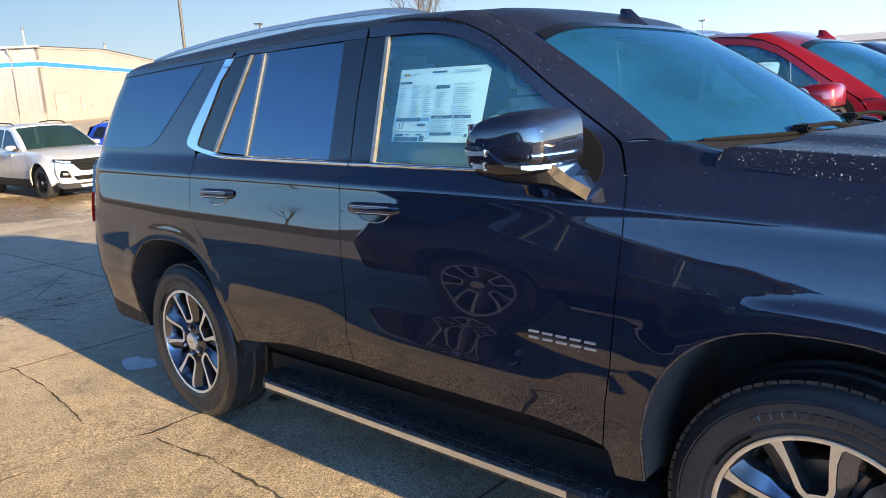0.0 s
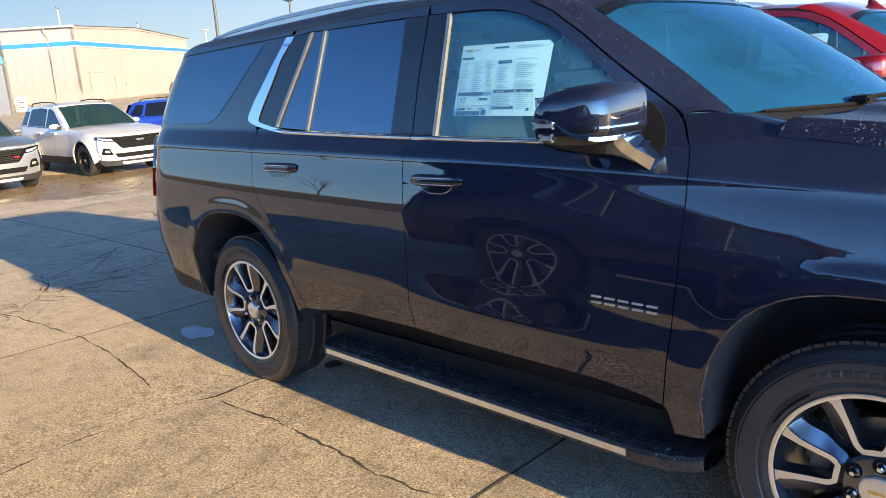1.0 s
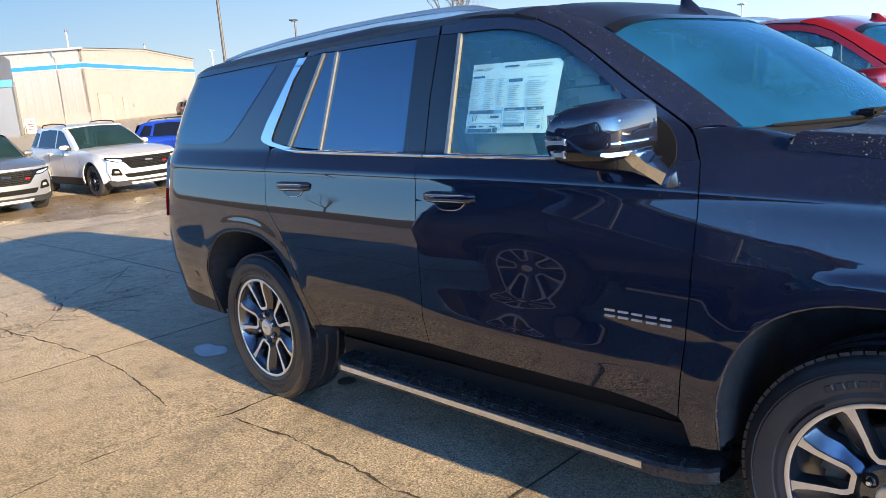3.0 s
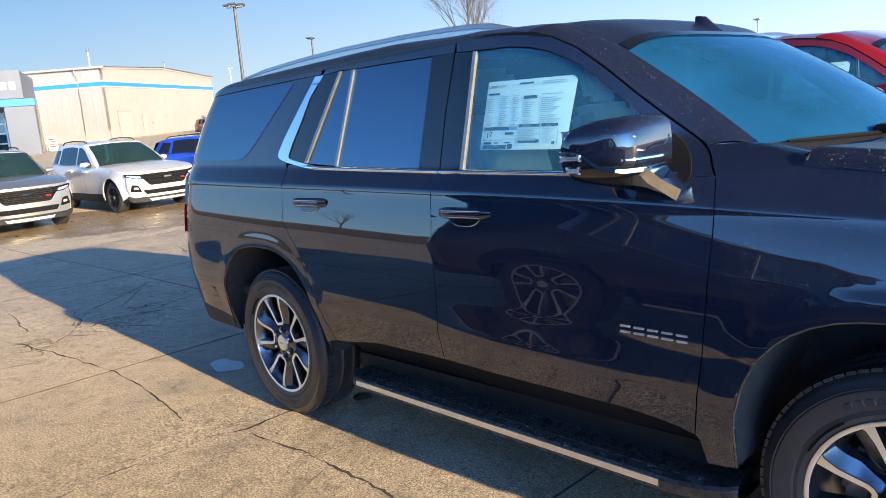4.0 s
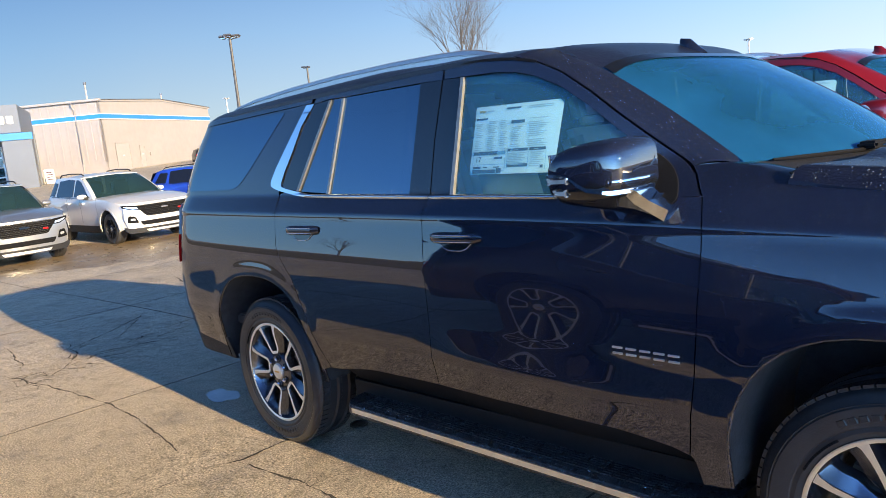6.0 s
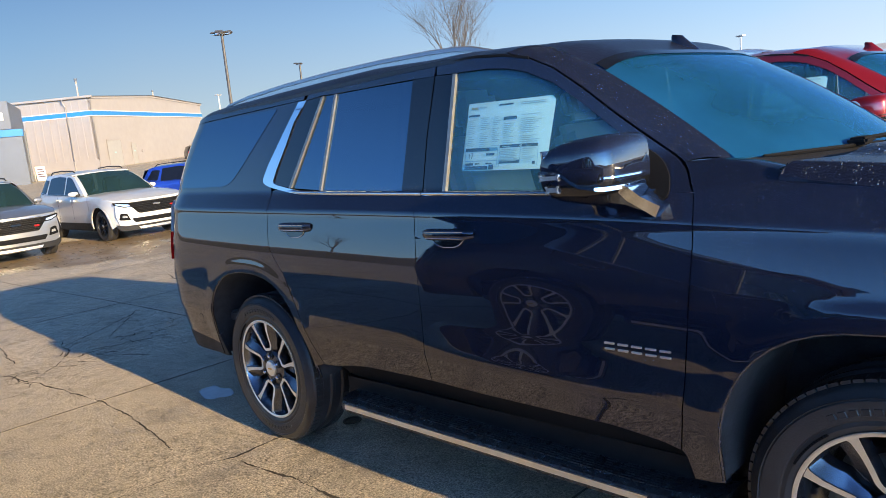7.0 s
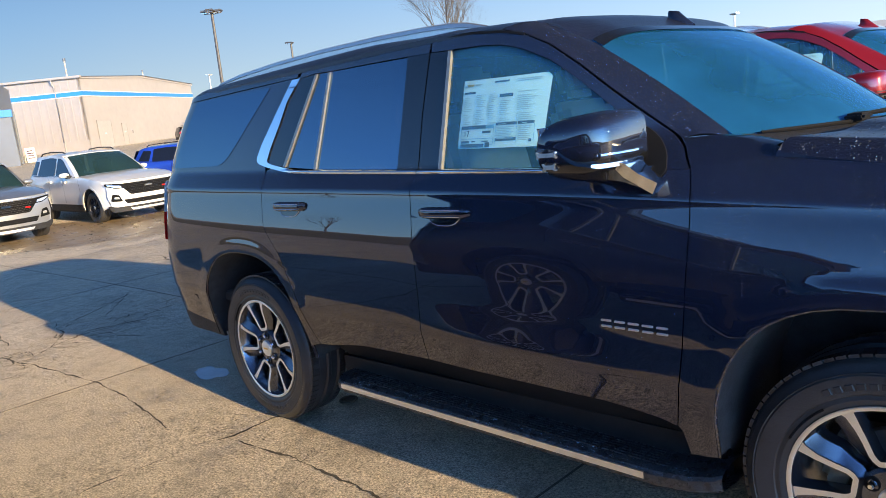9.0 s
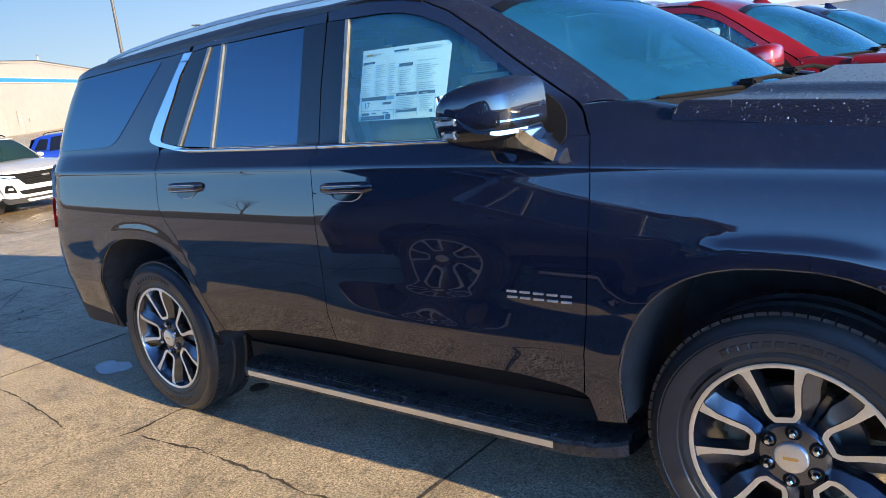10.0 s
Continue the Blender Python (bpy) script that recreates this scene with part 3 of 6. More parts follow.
def screen(u, v):
    """The windscreen of the large vehicle, from side to side and from bottom to top."""
    a = Vector((2.835 - 0.230 * abs(u) ** 2.2, 0.735 * u, 1.362 + 0.020 * abs(u) ** 2))
    b = Vector((2.135 - 0.035 * u * u, 0.685 * u, 1.782 - 0.042 * abs(u) ** 6))
    p = a.lerp(b, v)
    return (p.x + 0.012 * math.sin(math.pi * v), p.y, p.z + 0.03 * (1 - 0.9 * u * u) * math.sin(math.pi * v))


def roof(x, y):
    ye = half_width(min(x, 2.0), 1.845) + 0.004
    zt = lerp(x, ROOF_X, ROOF_Z)
    k = 1 - min(1.0, abs(y) / ye)
    return (x, y, zt - 0.002 + (0.046 - 0.026 * smooth01((x - 0.9) / 0.5) * (1 - smooth01((x - 1.80) / 0.17))) * (1 - (1 - k) ** 13) + 0.024 * (1 - (1 - k) ** 2) - 0.045 * smooth01((x - 1.85) / 0.28) - 0.030 * smooth01((x - 1.96) / 0.13) * smooth01((abs(y) - 0.48) / 0.2))


def suv(name, m, label, paint, group, hero=False, mirror_paint=None, steer=0.0):
    r = root(name, m, label, "car", group)
    mirror_paint = mirror_paint or paint
    step = (0.05, 0.0125) if hero else 0.07
    for s in (-1, 1):
        side = lambda x, z, off=0.0, s=s: (x, s * (half_width(x, z) + off), z)
        proud = lambda off: (lambda x, z: side(x, z, off))
        inn, fl = (0, -s, 0), s > 0
        P = lambda nm, poly, mt, par=r, off=0.0, depth=0.018, label="", st=step: panel(nm, poly, proud(off), mt, par, inn, st, depth, label, fl)
        # painted skins: their grid follows the shoulder crease
        Q = lambda nm, poly, par=r, s=s: panel(nm, [(x, z - crease_z(x)) for x, z in poly], lambda x, v, s=s: (x, s * half_width(x, v + crease_z(x)), v + crease_z(x)), paint, par, inn, step, 0.018, "", fl)
        # rear quarter with the lip round its wheel opening
        arch = arch_line(0, 0.50, 1.0)
        lip = [(0.600, 0.52), (0.560, 0.62), (0.522, 0.74), (0.470, 0.85), (0.405, 0.972), (0.343, 1.043), (0.305, 1.088), (0.288, 1.13), (0.282, 1.20), (0.276, 1.290), (0.268, 1.36)]
        edge = lambda zs: [(-1.105 + lean(z), z) for z in zs]
        quarter = edge((1.79, 1.72, 1.64, 1.56, 1.5, 1.44, 1.36, 1.29, 1.2, 1.08, 1.0, 0.9, 0.7, 0.57)) + arch + lip + [(0.255, 1.405), (0.215, 1.435), (0.235, 1.47), (0.490, 1.812), (0.33, 1.810), (-0.72, 1.804)]
        Q("rear_quarter", quarter)
        P("rear_valance", edge((0.555, 0.50, 0.42)) + [(-0.43, 0.42), (-0.455, 0.555)], PLASTIC, off=-0.004)
        P("roof_side", [(-0.70, 1.808), (0.33, 1.814), (0.505, 1.814), (0.52, 1.852), (0.2, 1.848), (-0.45, 1.840), (-0.65, 1.834), (-0.94, 1.806), (-0.93, 1.792), (-0.74, 1.802)], paint)
        P("quarter_window", rnd([(-0.845, 1.432), (-0.19, 1.424), (-0.065, 1.515), (0.272, 1.797), (-0.560, 1.800)], [0.02, 0.10, 0.06, 0.02, 0.02]), PRIVACY, off=0.0025, depth=0.003, label="dark privacy glass")
        # rear door
        belt = lambda x: lerp(x, (0.26, 0.42, 0.53, 1.0, 1.39, 2.106, 2.65), (1.405, 1.383, 1.366, 1.349, 1.336, 1.316, 1.303))
        low = lambda x: lerp(x, (0.6, 0.85, 0.92, 1.40, 2.19, 2.40, 2.52), (0.51, 0.550, 0.560, 0.565, 0.556, 0.540, 0.515))
        xs = lambda a, b, n=8: [a + (b - a) * i / n for i in range(n + 1)]
        bg = [(1.404, belt(1.404) - 0.004), (1.386, 1.30), (1.392, 1.24), (1.399, 1.15), (1.404, 1.0), (1.405, 0.85), (1.404, 0.73), (1.400, 0.65), (1.398, low(1.4))]
        g = 0.0019
        rear_edge = [(x + g + 0.002, z) for x, z in lip]
        rear_edge = rear_edge[:-1] + [(0.275, belt(0.275) - 0.02), (0.33, belt(0.33) - 0.004)]
        door = new("rear_door")
        door.parent = r
        poly = rear_edge + [(x, belt(x) - 0.004) for x in xs(0.42, 1.37, 6)] + [(x - g, z) for x, z in bg] + [(x, low(x)) for x in xs(1.34, 0.70, 5)]
        Q("door_skin", poly, door)
        # front door
        fdoor = new("front_door")
        fdoor.parent = r
        fg = [(2.505, 0.515), (2.535, 0.67), (2.552, 0.79), (2.566, 0.91), (2.578, 1.046), (2.581, 1.15), (2.578, 1.224), (2.560, 1.30)]
        poly = [(x + g, z) for x, z in reversed(bg)] + [(x, belt(x) - 0.004) for x in xs(1.45, 2.53, 6)] + [(x - g, z) for x, z in reversed(fg)] + [(x, low(x)) for x in xs(2.45, 1.45, 5)]
        Q("door_skin", poly, fdoor)
        # greenhouse
        roofline = lambda x: lerp(x, ROOF_X, ROOF_Z)
        P("window_frame", [(0.525, 1.808), (0.66, 1.816)] + [(x, z + 0.004) for x, z in WINDOW_TOP] + [(1.430, 1.797), (1.440, 1.846)] + [(x, roofline(x) - 0.004) for x in (1.2, 0.9, 0.67, 0.56)], paint, door)
        P("pillar_trim", [(0.532, 1.806), (0.656, 1.811), (0.421, 1.397), (0.30, 1.412), (0.281, 1.436), (0.304, 1.488), (0.374, 1.602), (0.433, 1.709)], GLOSSBLACK, door)
        P("weatherstrip", [(0.659, 1.811), (0.676, 1.810), (0.448, 1.392), (0.426, 1.394)], SEAL, door, off=0.004)
        P("vent_window", [(0.679, 1.810), (0.757, 1.808), (0.681, 1.374), (0.452, 1.390)], PRIVACY, door, off=-0.006, depth=0.004, label="dark privacy glass")
        P("weatherstrip", [(0.760, 1.809), (0.776, 1.807), (0.702, 1.372), (0.685, 1.373)], SEAL, door, off=0.003)
        P("window", [(0.779, 1.807), (1.05, 1.803), (1.301, 1.797), (1.273, 1.350), (0.706, 1.371)], PRIVACY, door, off=-0.007, depth=0.004, label="dark privacy glass reflecting the sky")
        P("pillar_trim", [(1.304, 1.800), (1.433, 1.796), (1.408, 1.56), (1.402, 1.345), (1.276, 1.349)], GLOSSBLACK, door)
        P("pillar_trim", [(1.440, 1.796), (1.538, 1.789), (1.517, 1.340), (1.408, 1.345), (1.414, 1.56)], GLOSSBLACK, fdoor)
        P("weatherstrip", [(1.541, 1.791), (1.557, 1.789), (1.537, 1.340), (1.520, 1.341)], SEAL, fdoor, off=0.004)
        win = [(1.559, 1.787), (1.72, 1.779), (1.81, 1.766), (1.896, 1.741), (2.011, 1.687), (2.119, 1.609), (2.239, 1.510), (2.31, 1.450), (2.355, 1.390), (2.365, 1.312), (2.0, 1.322), (1.541, 1.335)]
        side_glass = P("window", win, CLEAR, fdoor, off=-0.008, depth=0.004, label="clear tinted glass with a teal film that brightens the cabin behind")
        side_glass.visible_shadow = False
        inner = [(1.446, 1.798)] + [(x, z + 0.005) for x, z in win[:8]] + [(2.362, 1.392), (2.370, 1.318), (2.46, 1.3045), (2.553, 1.3025)]
        outer = [(x - 0.003, z - 0.0015) for x, z in O_LINE]
        P("window_frame", inner + outer[::-1], paint, fdoor)
        P("door_seal", [(x, roofline(x) - 0.002) for x in (0.53, 0.67, 0.9, 1.2, 1.44)] + [(x, z + 0.005) for x, z in O_LINE[1:4]] + [(x, z - 0.004) for x, z in reversed(O_LINE[1:4])] + [(x, roofline(x) - 0.010) for x in (1.44, 1.2, 0.9, 0.67, 0.53)], LETTER, r, off=0.0025, depth=0.004)
        boot = [(2.330, 1.452), (2.370, 1.428), (2.420, 1.388), (2.468, 1.345), (2.488, 1.305), (2.474, 1.285), (2.44, 1.282), (2.40, 1.306), (2.355, 1.33)]
        P("mirror_sail", rnd(boot, 0.02), LETTER, fdoor, off=0.006, label="black rubber boot behind the mirror")
        # bright belt line sweeping up the rear pillar
        bl = [(0.470, 1.808), (0.346, 1.664), (0.226, 1.518), (0.190, 1.460), (0.184, 1.442), (0.190, 1.428), (0.214, 1.416), (0.269, 1.401), (0.411, 1.376)] + [(x, belt(x) - 0.006) for x in xs(0.53, 1.402, 8)]
        bl += [(x, belt(x) + 0.011) for x in xs(1.402, 0.53, 8)] + [(0.432, 1.392), (0.330, 1.410), (0.291, 1.420), (0.283, 1.434), (0.308, 1.488), (0.379, 1.602), (0.438, 1.709), (0.534, 1.808)]
        bead = lambda x, z, s=s: (x, s * (half_width(x, z) + (0.007 if x < 0.5 else 0.003 + 0.009 * max(0.0, 1 - ((z - belt(x) - 0.004) / 0.0085) ** 2))), z)
        panel("belt_trim", bl, bead, CHROME, r, inn, (0.05, 0.0035), 0.01, "bright chrome belt trim", fl, 60)
        panel("belt_trim", [(x, belt(x) - 0.006) for x in xs(1.409, 2.44, 8)] + [(x, belt(x) + 0.011) for x in xs(2.44, 1.409, 8)], bead, CHROME, fdoor, inn, (0.05, 0.0035), 0.01, "bright chrome belt trim", fl, 60)
        # front wing
        farch = arch_line(1, 0.44, 1.0, z1=0.5)
        fgap = [(x + g, z) for x, z in reversed(fg)]
        wing = [(2.482, 1.386), (2.515, 1.358), (2.545, 1.325)] + fgap + [(2.52, 0.50), (2.535, 0.42)] + farch + [(4.02, 0.50), (4.10, 0.8), (4.06, 1.10), (3.95, 1.165), (3.6, 1.228), (3.3, 1.268), (3.1, 1.290), (2.88, 1.312), (2.82, 1.322), (2.775, 1.350), (2.68, 1.374), (2.58, 1.388)]
        Q("front_wing", wing)
        # wheel opening liners
        for k, (cx, cz, a, b) in enumerate(ARCHES):
            ln = arch_line(k, 0.47, 0.995)
            lip_line = [p for p in arch_line(k, 0.52, 0.998, z1=0.54)]
            part("arch_lip", tube([(x, s * (half_width(x, z) - 0.008), z) for x, z in lip_line], 0.0055, 8), paint, r, "rolled edge of the wheel opening")
            rows = [[(x, s * (half_width(x, max(z, 0.46)) - 0.012), z) for x, z in ln]] + [[(x, s * y, z) for x, z in ln] for y in (0.80, 0.60, 0.52)]
            loft("wheel_liner", rows, LINER, r)
            liner_cap = [(x, z) for x, z in ln]
            panel("liner_wall", liner_cap, lambda u, v, s=s: (u, s * 0.53, v), LINER, r, inn, 0.3, 0.0)
        # rocker and step
        sill = [(0.62, 0.495), (0.85, 0.540), (1.34, 0.556), (2.19, 0.547), (2.40, 0.531), (2.515, 0.505), (2.60, 0.42), (2.60, 0.36), (0.62, 0.36)]
        panel("rocker", sill, lambda x, z, s=s: (x, s * (half_width(x, z) - 0.026 - 0.75 * (0.56 - z)), z), ROCKER, r, inn, step, 0.018, "black sill cladding", fl)
        rb = new("running_board")
        rb.parent = r
        prof = [(0.80, 0.352), (0.90, 0.356), (0.96, 0.352), (0.990, 0.344), (1.000, 0.332), (1.000, 0.300), (0.985, 0.288), (0.90, 0.282), (0.80, 0.290)]
        rows = []
        for x, k, up in ((0.668, 0.80, 0.0), (0.70, 0.95, 0), (0.74, 1.0, 0), (1.2, 1, 0), (1.7, 1, 0), (2.2, 1, 0), (2.40, 1.0, 0), (2.52, 0.985, 0.012), (2.60, 0.95, 0.03), (2.625, 0.90, 0.04)):
            zb = 0.318 + (0.332 - 0.313) * (1.5 - x) / 1.6 - 0.004
            rows.append([(x, s * (0.80 + (y - 0.80) * k), zb + (z - 0.318) + up) for y, z in prof])
        loft("step", rows, STEPMAT, rb, "black ribbed step pad beaded with water", closed=False, sharp=30)
        zt = lambda x: 0.318 + 0.019 * (1.5 - x) / 1.6
        strip = [[(x, s * y, zt(x) + dz) for y, dz in ((0.9965, 0.014), (1.0035, 0.013), (1.0045, -0.010), (0.9975, -0.013))] for x in (0.742, 0.752, 1.2, 1.8, 2.358, 2.368)]
        loft("step_trim", strip, SATIN, rb, "bright metal strip along the step edge", closed=True)
        if hero:
            ribs = bmesh.new()
            for k in range(9):
                y = 0.82 + k * 0.0165
                for x in [0.78 + 0.052 * i for i in range(32)]:
                    box(x, x + 0.044, s * y, s * (y + 0.008), zt(x) + 0.030, zt(x) + 0.0345, 0, None, ribs)
            part("step_rib", ribs, STEPMAT, rb, smooth=False)["kind"] = "stuff"
        # door handles
        for par, x0, x1, z0 in ((door, 0.395, 0.674, 1.208), (fdoor, 1.449, 1.724, 1.181)):
            mid, hz = (x0 + x1) / 2, 0.030
            bowl = rnd([(mid - 0.055, z0 - 0.048), (mid + 0.055, z0 - 0.048), (mid + 0.095, z0 + 0.005), (mid - 0.095, z0 + 0.005)], 0.03)
            P("handle_bowl", bowl, GLOSSBLACK, par, off=0.002, depth=0.004)
            hrows = []
            for i in range(11):
                t = i / 10
                x = x0 + (x1 - x0) * t
                b = min(1.0, 0.25 + 1.9 * math.sqrt(min(t, 1 - t)))
                o = half_width(x, z0)
                sec = [(0.002, 0.022), (0.018 * b, 0.021), (0.026 * b, 0.012), (0.028 * b, 0.0), (0.026 * b, -0.012), (0.016 * b, -0.021), (0.002, -0.021)]
                hrows.append([(x, s * (o + p), z0 + q * (0.45 + 0.55 * b)) for p, q in sec])
            loft("door_handle", hrows, paint if hero else paint, par, "gloss door handle in the body colour", sharp=60)
            for dz, lb in ((-0.0125, "slim bright insert along the handle"), (0.0125, "slim bright upper edge of the handle")):
                line = [(x, s * (half_width(x, z0) + 0.0265), z0 + dz) for x in [x0 + 0.035 + (x1 - x0 - 0.07) * i / 6 for i in range(7)]]
                part("handle_trim", tube(line, [0.0012] + [0.0024] * 5 + [0.0012], 6), CHROME, par, lb)
            ring = [(x, s * (half_width(x, z) + 0.003), z) for x, z in [(mid - 0.088, z0 - 0.018), (mid - 0.062, z0 - 0.040), (mid - 0.03, z0 - 0.049), (mid + 0.03, z0 - 0.049), (mid + 0.062, z0 - 0.040), (mid + 0.088, z0 - 0.018)]]
            part("bowl_edge", tube(ring, 0.0016, 6), CHROME, par, "bright edge of the handle recess")
        # mirror
        CAP = ((0.0, 1.407, 0.066, 2.37, 2.425), (0.03, 1.407, 0.080, 2.35, 2.438), (0.1, 1.409, 0.088, 2.31, 2.438), (0.5, 1.409, 0.091, 2.245, 2.446), (0.8, 1.407, 0.088, 2.212, 2.430), (0.94, 1.403, 0.079, 2.192, 2.414), (1.0, 1.400, 0.060, 2.189, 2.37))
        CAP_T = [k[0] for k in CAP]
        mir = new("door_mirror")
        mir.parent = fdoor
        rows = []
        for t, cz, hh, x0, x1 in CAP:
            y = 0.945 + 0.225 * t
            ring = []
            for k in range(20):
                a = k * math.tau / 20
                c, q = math.cos(a), math.sin(a)
                ring.append(((x0 + x1) / 2 + (x1 - x0) / 2 * math.copysign(abs(c) ** 0.55, c), s * y, cz + hh * math.copysign(abs(q) ** 0.55, q) + 0.006 * c))
            rows.append(ring)
        mean = lambda ring: sum((Vector(p) for p in ring), Vector()) / len(ring)
        rows = [[mean(rows[0]).lerp(Vector(p), 0.02) for p in rows[0]]] + rows + [[mean(rows[-1]).lerp(Vector(p), 0.6) + Vector((0, s * 0.006, 0)) for p in rows[-1]], [mean(rows[-1]).lerp(Vector(p), 0.02) + Vector((0, s * 0.008, 0)) for p in rows[-1]]]
        loft("mirror_cap", rows, mirror_paint, mir, "painted mirror housing", closed=True, sharp=50)
        cap_ob = mir.children[0]
        cap_ob.data.materials.append(GLOSSBLACK)
        cap_ob.data.polygons.foreach_set("material_index", [1 if p.center.z < 1.376 else 0 for p in cap_ob.data.polygons])

        def cap_x(t, z):
            c, h, a, b = [lerp(t, CAP_T, [k[i] for k in CAP]) for i in (1, 2, 3, 4)]
            q = min(1.0, abs(z - c) / h) ** (1 / 0.55)
            return (a + b) / 2 + (b - a) / 2 * max(0.0, 1 - q * q) ** 0.275

        for strip_z, tall, mt, lb in ((1.346, 0.0075, CHROME, "chrome strip along the mirror housing"), (1.378, 0.003, CHROME, "thin bright line on the mirror housing")):
            rows = []
            for t in (0.15, 0.3, 0.5, 0.65, 0.8, 0.9, 0.95):
                x, y = cap_x(t, strip_z), 0.945 + 0.225 * t
                k = 0.004 * smooth01((t - 0.5) / 0.45)
                rows.append([(x + d, s * (y + k), strip_z + e) for d, e in ((-0.01, tall), (0.004, tall * 0.8), (0.005, -tall * 0.8), (-0.01, -tall))])
            if tall > 0.005:
                for x, z in ((2.385, 1.349), (2.33, 1.356), (2.30, 1.372), (2.275, 1.392), (2.235, 1.403), (2.19, 1.405)):
                    rows.append([(x, s * (1.1765 + e), z + d * tall * 0.7) for e, d in ((-0.012, 1), (0.002, 0.8), (0.003, -0.8), (-0.012, -1))])
            loft("mirror_strip", rows, mt if hero else PLASTIC, mir, lb, closed=True)
        if hero:
            part("turn_signal", box(2.196, 2.262, s * 1.170, s * 1.179, 1.382, 1.394, 0.004), LAMP, mir, "small clear turn signal lens")
            part("puddle_lamp", box(2.215, 2.255, s * 1.166, s * 1.176, 1.345, 1.358, 0.005), LAMP, mir)
        ends = lambda rows: [[mean(rows[0]).lerp(Vector(p), 0.02) for p in rows[0]]] + rows + [[mean(rows[-1]).lerp(Vector(p), 0.02) for p in rows[-1]]]
        foot = [[(lo[0], s * yo, lo[1]), (hi[0], s * (yo + 0.008), hi[1]), (hi[0], s * yi, hi[1]), (lo[0], s * yi, lo[1])] for lo, hi, yo, yi in (((2.473, 1.240), (2.495, 1.274), 1.004, 0.95), ((2.413, 1.293), (2.455, 1.310), 1.045, 0.97), ((2.372, 1.326), (2.447, 1.342), 1.090, 1.0), ((2.345, 1.340), (2.43, 1.350), 1.10, 1.02))]
        loft("mirror_foot", ends(foot), CHROME if hero else PLASTIC, mir, "chrome lower mirror arm", closed=True, sharp=25)
        under = [[(x, s * y, z) for x, z in ring] for y, ring in ((0.985, ((2.420, 1.246), (2.474, 1.240), (2.450, 1.290), (2.400, 1.290))), (1.05, ((2.32, 1.284), (2.405, 1.286), (2.42, 1.330), (2.28, 1.335))), (1.115, ((2.23, 1.308), (2.36, 1.306), (2.40, 1.345), (2.22, 1.345))), (1.15, ((2.21, 1.325), (2.34, 1.322), (2.38, 1.350), (2.20, 1.350))))]
        loft("mirror_base", ends(under), GLOSSBLACK, mir, closed=True, sharp=50)
        part("mirror_glass", box(2.176, 2.184, s * 0.97, s * 1.14, 1.348, 1.466, 0.002), MIRRORGLASS, mir)
        # tail lamp
        tl = lambda z0, z1, a, b: [(-1.10 + lean(z), z) for z in (z1, (z0 + z1) / 2, z0)] + [(a + lean(z0), z0), (b + lean(z1), z1)]
        lampthing = new("tail_lamp")
        lampthing.parent = r
        P("lamp_lens", tl(1.17, 1.36, -0.93, -0.95), LAMP, lampthing, off=0.014, label="clear upper lamp lens")
        P("lamp_lens", tl(0.99, 1.168, -0.95, -0.93), REDLAMP, lampthing, off=0.014, label="red lamp lens")
        # roof rail
        rr, rf = [], []
        for x, z, k in ((-0.50, 1.872, 0.3), (-0.42, 1.893, 0.8), (-0.2, 1.912, 1), (0.2, 1.926, 1), (0.6, 1.931, 1), (1.0, 1.926, 1), (1.3, 1.915, 1), (1.45, 1.905, 1), (1.54, 1.893, 0.95), (1.64, 1.866, 0.8), (1.68, 1.850, 0.5)):
            yc = half_width(x, 1.80) - 0.125
            rr.append([(x, s * (yc + a * 0.5), z + b * k) for a, b in ((0.056, -0.044), (0.054, -0.021), (0.036, -0.019), (0.036, -0.016), (0.048, -0.014), (0.040, 0.001), (0.010, 0.006), (-0.02, -0.004), (-0.024, -0.044))])
            rf.append([(x, s * (yc + a * 0.5), z + b * k) for a, b in ((0.058, -0.092), (0.044, -0.043), (-0.016, -0.043), (-0.024, -0.092))])
        rail = loft("roof_rail", rr, ALUMINIUM if hero else SATIN, r, "brushed bright metal roof rail", closed=True, sharp=50)
        loft("rail_foot", rf, paint, rail, "painted foot of the roof rail", closed=True, sharp=50)
        # side pillar beside the windscreen
        W = [roof(1.93, 0.72), roof(2.02, 0.70)] + [screen(1, v) for v in (0.97, 0.86, 0.70, 0.52, 0.34, 0.17, 0.05)] + [(2.600, 0.740, 1.376)]
        O = [(x, half_width(x, z), z) for x, z in [(1.80, 1.822), (1.906, 1.796), (2.010, 1.746), (2.130, 1.660), (2.238, 1.571), (2.322, 1.505), (2.41, 1.437), (2.456, 1.404), (2.474, 1.392), (2.482, 1.386)]]
        O[0] = (1.80, half_width(1.80, 1.845) + 0.002, roof(1.80, half_width(1.80, 1.845))[2])
        rows = []
        for k in range(7):
            t = k / 6
            rows.append([Vector((o[0] + (w[0] - o[0]) * t, s * (o[1] + (w[1] - o[1]) * t), o[2] + (w[2] - o[2]) * t + 0.012 * math.sin(math.pi * t))) for o, w in zip(O, W)])
        loft("windscreen_pillar", rows, paint, r)
        wt = [(2.482, 1.386), (2.58, 1.388), (2.68, 1.374), (2.775, 1.350)]
        inb = [(2.600, 0.740, 1.374), (2.66, 0.742, 1.366), (2.74, 0.75, 1.357), (2.80, 0.76, 1.345)]
        rows = [[(x + (b[0] - x) * t, s * (half_width(x, z) + (b[1] - half_width(x, z)) * t), z + (b[2] - z) * t + 0.008 * math.sin(math.pi * t)) for (x, z), b in zip(wt, inb)] for t in (0, 0.25, 0.5, 0.75, 1)]
        loft("wing_top", rows, paint, r)
        rows = [[(o[0], s * (o[1] - d), o[2] - d) for o in O] for d in (0.0, 0.03)]
        loft("door_seal", rows, LETTER, r)
